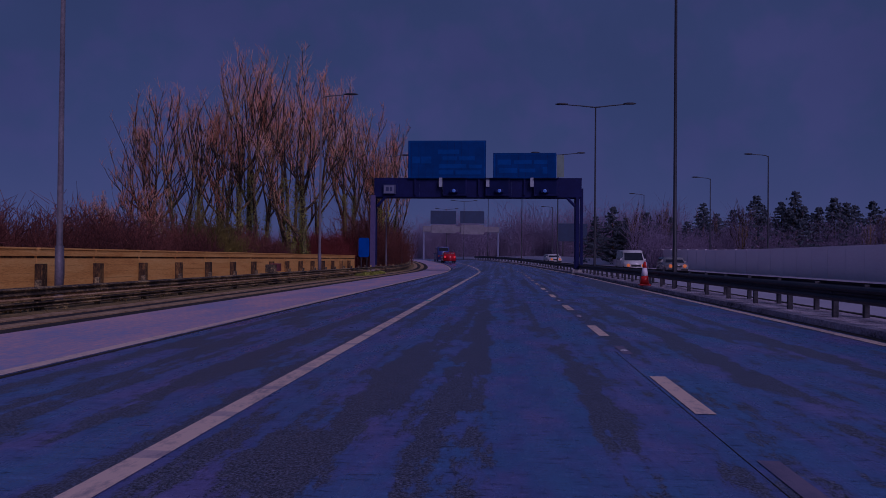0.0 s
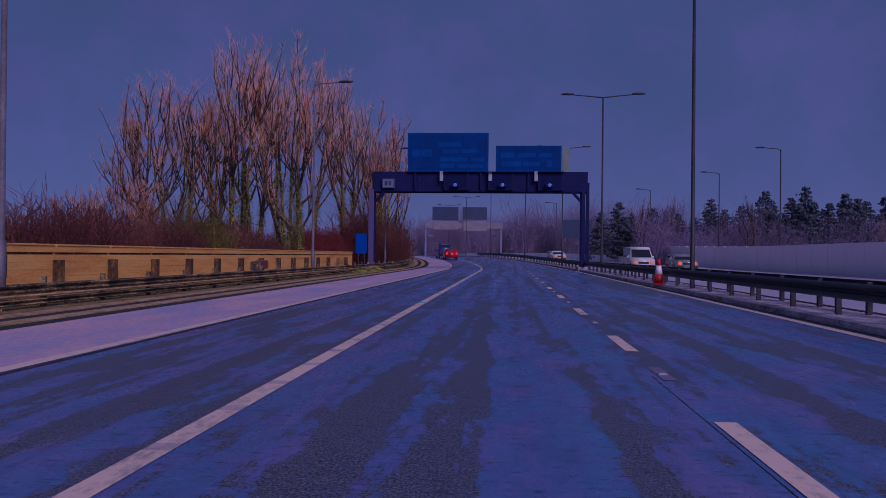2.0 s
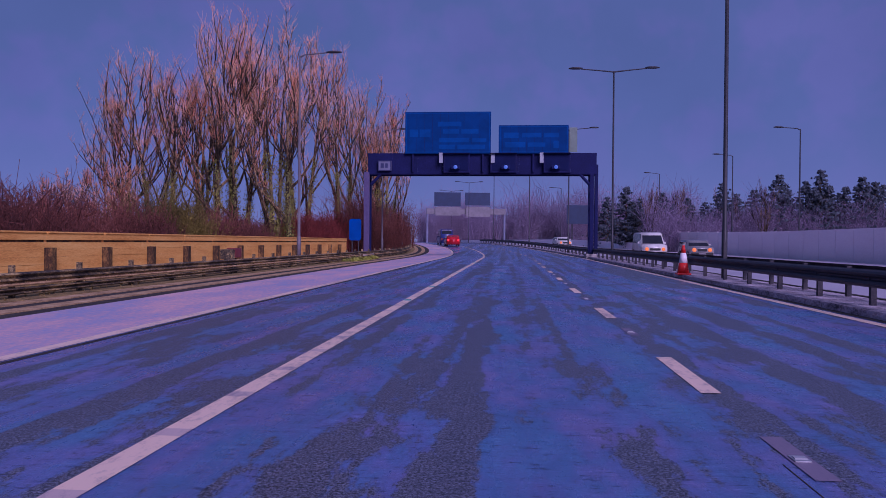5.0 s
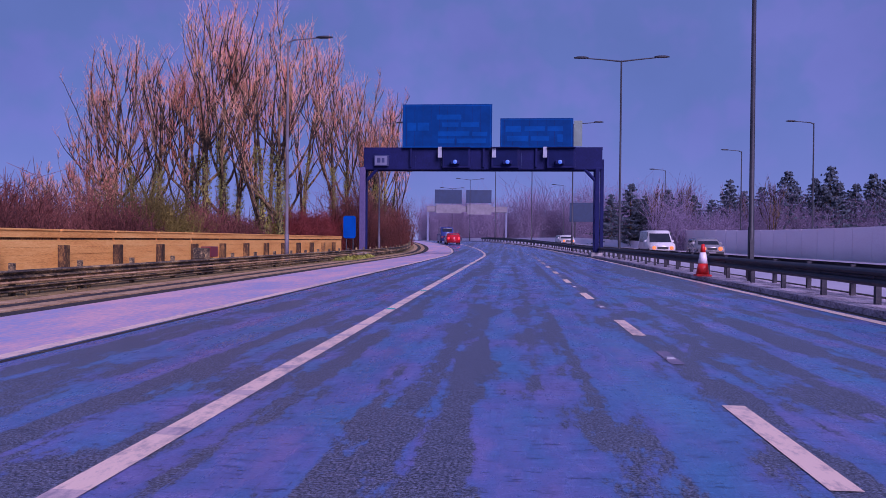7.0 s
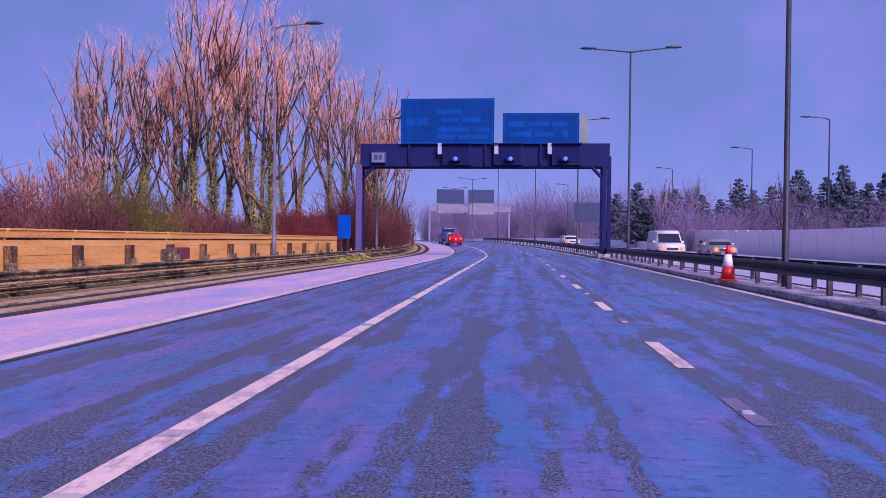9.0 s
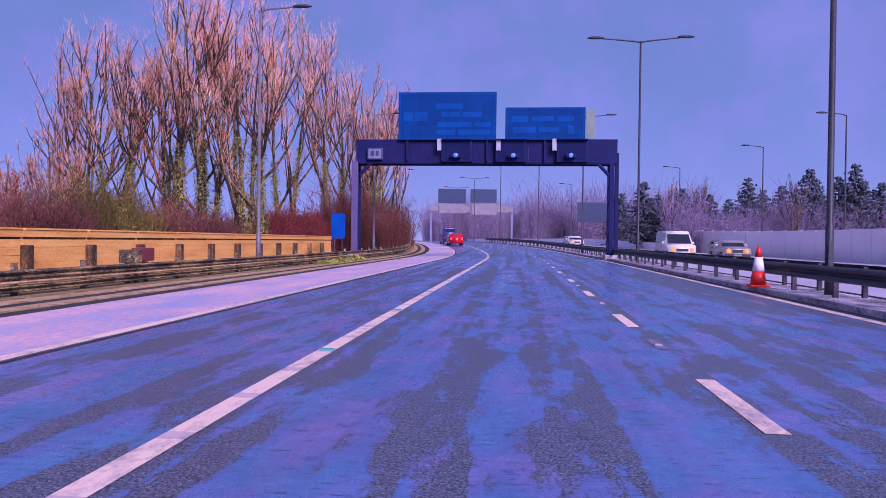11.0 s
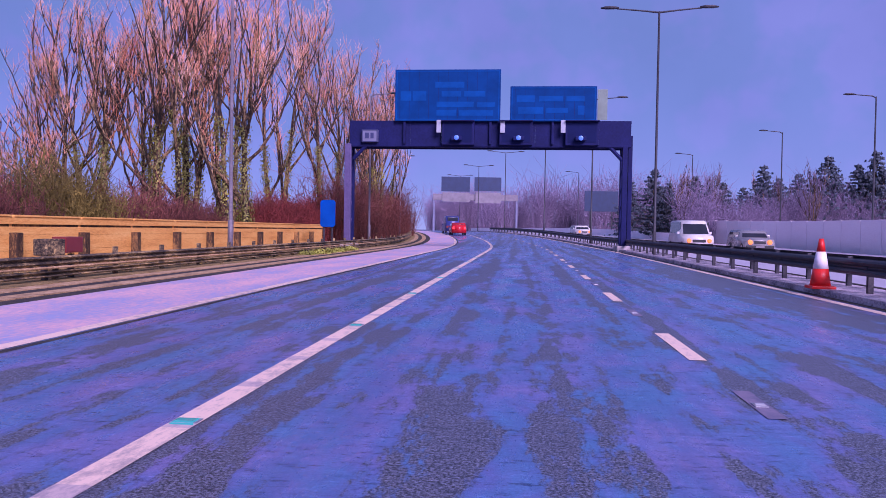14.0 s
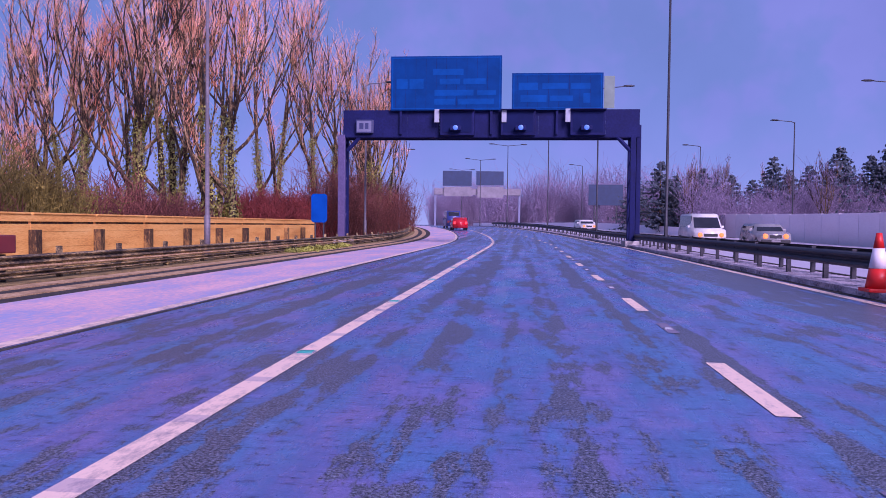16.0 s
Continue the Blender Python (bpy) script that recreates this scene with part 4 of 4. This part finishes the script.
def thicket(name, spots, height, density, material, label, seed, leafy=0.0, thick=1.0, sprays=9):
    """A tangle of bare stems over an uneven strip. spots: (x, y, radius, top)."""
    rnd = random.Random(seed)
    t = Tubes()
    for x, y, r, top in spots:
        for _ in range(int(density * r * r)):
            a, q = rnd.uniform(0, 6.28), r * math.sqrt(rnd.random())
            p = Vector((x + q * math.cos(a), y + q * math.sin(a), -0.15))
            h = top * height * rnd.uniform(0.55, 1.05) * (1 - 0.35 * (q / r) ** 2)
            st = shoot(rnd, p, Vector((rnd.uniform(-0.3, 0.3), rnd.uniform(-0.3, 0.3), 1)), h, 3, 0.16, 0.06)
            t.add(st, taper(0.022 * thick, 3, 0.4), 3)
            for _ in range(4):
                g = rnd.uniform(0.25, 1.0) * 2.99
                s2 = st[int(g)].lerp(st[int(g) + 1], g - int(g))
                d = Vector((rnd.uniform(-0.9, 0.9), rnd.uniform(-0.9, 0.9), rnd.uniform(0.1, 1)))
                t.add(shoot(rnd, s2, d, h * rnd.uniform(0.15, 0.35), 1, 0.2, 0.05), [0.014 * thick, 0.008 * thick], 3)
            if leafy and rnd.random() < leafy:
                for _ in range(sprays):
                    g = rnd.uniform(0.1, 1.0) * 2.99
                    s2 = st[int(g)].lerp(st[int(g) + 1], g - int(g))
                    n = Vector((rnd.uniform(-1, 1), rnd.uniform(-1, 1), rnd.uniform(0.1, 1))).normalized()
                    t.leaf(s2 + n * (0.12 if sprays < 10 else rnd.uniform(0.1, 0.7)), n, (rnd.uniform(0.06, 0.12) if sprays < 10 else rnd.uniform(0.1, 0.2)) * thick, rnd)
    ob = new(name, t.mesh(name))
    ob.data.materials.append(material)
    return tagged(ob, label, "hedge", kind="stuff")


hr = random.Random(8)
thicket("hedge", [(-17 + hr.uniform(-1.4, 1.4), 11 + 1.02 * i, 1.9, hr.uniform(0.6, 1.15)) for i in range(29)], 3.3, 62, HEDGE_BROWN, "dark red-brown bare thicket behind the fence", 31, 0.0, 0.8)
thicket("hedge", [(-17 + hr.uniform(-0.9, 0.9), 42.6 + 0.95 * i, 1.7, hr.uniform(0.75, 1.15)) for i in range(5)], 3.9, 60, HEDGE_OLIVE, "dense olive thicket of stems and ivy under the poplars", 32, 1.0)
thicket("hedge", [(-17.2 + hr.uniform(-0.7, 0.7), 47.2 + 1.0 * i, 1.7, hr.uniform(0.7, 1.15)) for i in range(11)], 3.2, 55, HEDGE_BROWN, "dark brown-red scrub under the poplars", 43)
thicket("hedge", [(-17.2 + hr.uniform(-0.5, 0.5), 58.6 + 1.3 * i, 1.3, hr.uniform(0.6, 1.1)) for i in range(4)], 2.9, 60, HEDGE_OLIVE, "low olive scrub round the poplar trunks", 41, 1.0)
thicket("hedge", [(-15.9 + hr.uniform(-0.6, 0.6), 61.8 + 1.5 * i, 1.6, hr.uniform(0.9, 1.1)) for i in range(9)], 3.7, 95, HEDGE_RED, "dense red-stemmed hedge beside the gantry leg", 33)
thicket("hedge", [(-13.6 + bend(74 + 2.3 * i) + hr.uniform(-0.8, 0.8), 74 + 2.3 * i, 2.0, hr.uniform(0.8, 1.3)) for i in range(17)] + [(-11.6 + bend(92 + 4 * i) + hr.uniform(-0.8, 0.8), 92 + 4 * i, 1.8, hr.uniform(0.7, 1.25)) for i in range(7)], 5.6, 36, HEDGE_BROWN, "tall brown thicket beyond the gantry", 34)
thicket("weeds", [(-9.2 + hr.uniform(-0.15, 0.15), 49 + 0.55 * i, 0.35, hr.uniform(0.6, 1.2)) for i in range(18)], 0.32, 240, WEED_GREEN, "low yellow-green weeds at the barrier's foot", 35, 0.9)
thicket("verge_grass", [(-10.9 + hr.uniform(-0.5, 0.5), 6 + 0.9 * i, 1.25, hr.uniform(0.5, 1.3)) for i in range(60)], 0.3, 55, STRAW, "straggling dead grass between barrier and fence", 42)
thicket("hedge", [(-40 - 6 * i, 78 + hr.uniform(-4, 4), 4.0, hr.uniform(0.8, 1.2)) for i in range(14)], 3.6, 6, HEDGE_BROWN, "distant reddish hedge line", 36, 0.0, 1.8)


def conifer(seed, height):
    rnd = random.Random(seed)
    wood, needles = Tubes(), Tubes()
    trunk = [Vector((0, 0, -0.15)), Vector((0.03, 0.02, height * 0.5)), Vector((0, 0, height))]
    wood.add(trunk, [height * 0.016, height * 0.01, 0.015], 7)
    z = height * 0.12
    while z < height * 0.98:
        f = z / height
        reach = height * 0.45 * (1 - f) ** 0.85 + 0.1
        for _ in range(6):
            a = rnd.uniform(0, 6.28)
            d = Vector((math.cos(a), math.sin(a), 0.12))
            br = shoot(rnd, Vector((0, 0, z + rnd.uniform(-0.1, 0.1))), d, reach * rnd.uniform(0.45, 1.25), 4, 0.16, -0.03)
            wood.add(br, taper(0.02, 4), 3)
            for _ in range(int(10 + 22 * (1 - f))):
                g = rnd.uniform(0.15, 1.0) * 3.99
                p = br[int(g)].lerp(br[int(g) + 1], g - int(g))
                n = (0.8 * d + Vector((rnd.uniform(-0.8, 0.8), rnd.uniform(-0.8, 0.8), rnd.uniform(-0.3, 0.5)))).normalized()
                needles.leaf(p + n * 0.12, n, rnd.uniform(0.2, 0.42), rnd)
        z += height * 0.028
    return wood.mesh("trunk"), needles.mesh("crown")


CONIFER = [conifer(41, 10.0), conifer(42, 10.0)]


def conifer_tree(i, m):
    ob = thing("conifer", m, "dark green conifer with drooping tiered branches", "tree", "conifers beyond the opposite carriageway")
    part("trunk", CONIFER[i % 2][0], BARK, ob)
    part("crown", CONIFER[i % 2][1], NEEDLE, ob)
    return ob


for i, (x, y, h) in enumerate([(14.9, 110, 8.8), (13.9, 122, 8.1), (17.2, 113, 7.4), (19.6, 110, 8.0), (23.5, 113, 7.5), (27.2, 110, 9.3), (32.0, 113, 8.6), (34.2, 110, 10.4), (36.5, 114, 8.8),
                               (39.4, 110, 11.0), (41.6, 113, 9.2), (45.0, 111, 10.2), (49.0, 114, 9.4), (53.5, 112, 10.8), (59, 113, 9.8),
                               (29.5, 112, 8.0), (25.2, 111, 6.8), (37.9, 111, 9.6), (43.2, 112, 9.0), (47, 112, 9.6), (21.5, 112, 6.6), (16.1, 111.5, 6.9), (51, 113, 9.9)]):
    conifer_tree(i, pose(x, y, -0.1, 0, 0, 40 * i) @ Matrix.Scale(h / 10, 4))
# far scrub and woods carry the mist in their twig colour
for i in range(26):
    x = 18 + 1.9 * i
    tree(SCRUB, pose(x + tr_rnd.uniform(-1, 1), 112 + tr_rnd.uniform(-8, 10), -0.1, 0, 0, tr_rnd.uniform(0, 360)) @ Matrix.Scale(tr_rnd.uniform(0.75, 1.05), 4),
         "bare bushy tree beyond the opposite carriageway, coloured pale for mist", "bushy trees beyond the road", "bare_tree", FARTWIG)
thicket("hedge", [(19 + 2.6 * i, 108 + hr.uniform(-3, 3) + 0.1 * i, 2.6, hr.uniform(0.7, 1.25)) for i in range(22)], 7.4, 30, FARTWIG, "scrub beyond the opposite carriageway, coloured pale for mist", 37, 1.0, 1.1, 9)
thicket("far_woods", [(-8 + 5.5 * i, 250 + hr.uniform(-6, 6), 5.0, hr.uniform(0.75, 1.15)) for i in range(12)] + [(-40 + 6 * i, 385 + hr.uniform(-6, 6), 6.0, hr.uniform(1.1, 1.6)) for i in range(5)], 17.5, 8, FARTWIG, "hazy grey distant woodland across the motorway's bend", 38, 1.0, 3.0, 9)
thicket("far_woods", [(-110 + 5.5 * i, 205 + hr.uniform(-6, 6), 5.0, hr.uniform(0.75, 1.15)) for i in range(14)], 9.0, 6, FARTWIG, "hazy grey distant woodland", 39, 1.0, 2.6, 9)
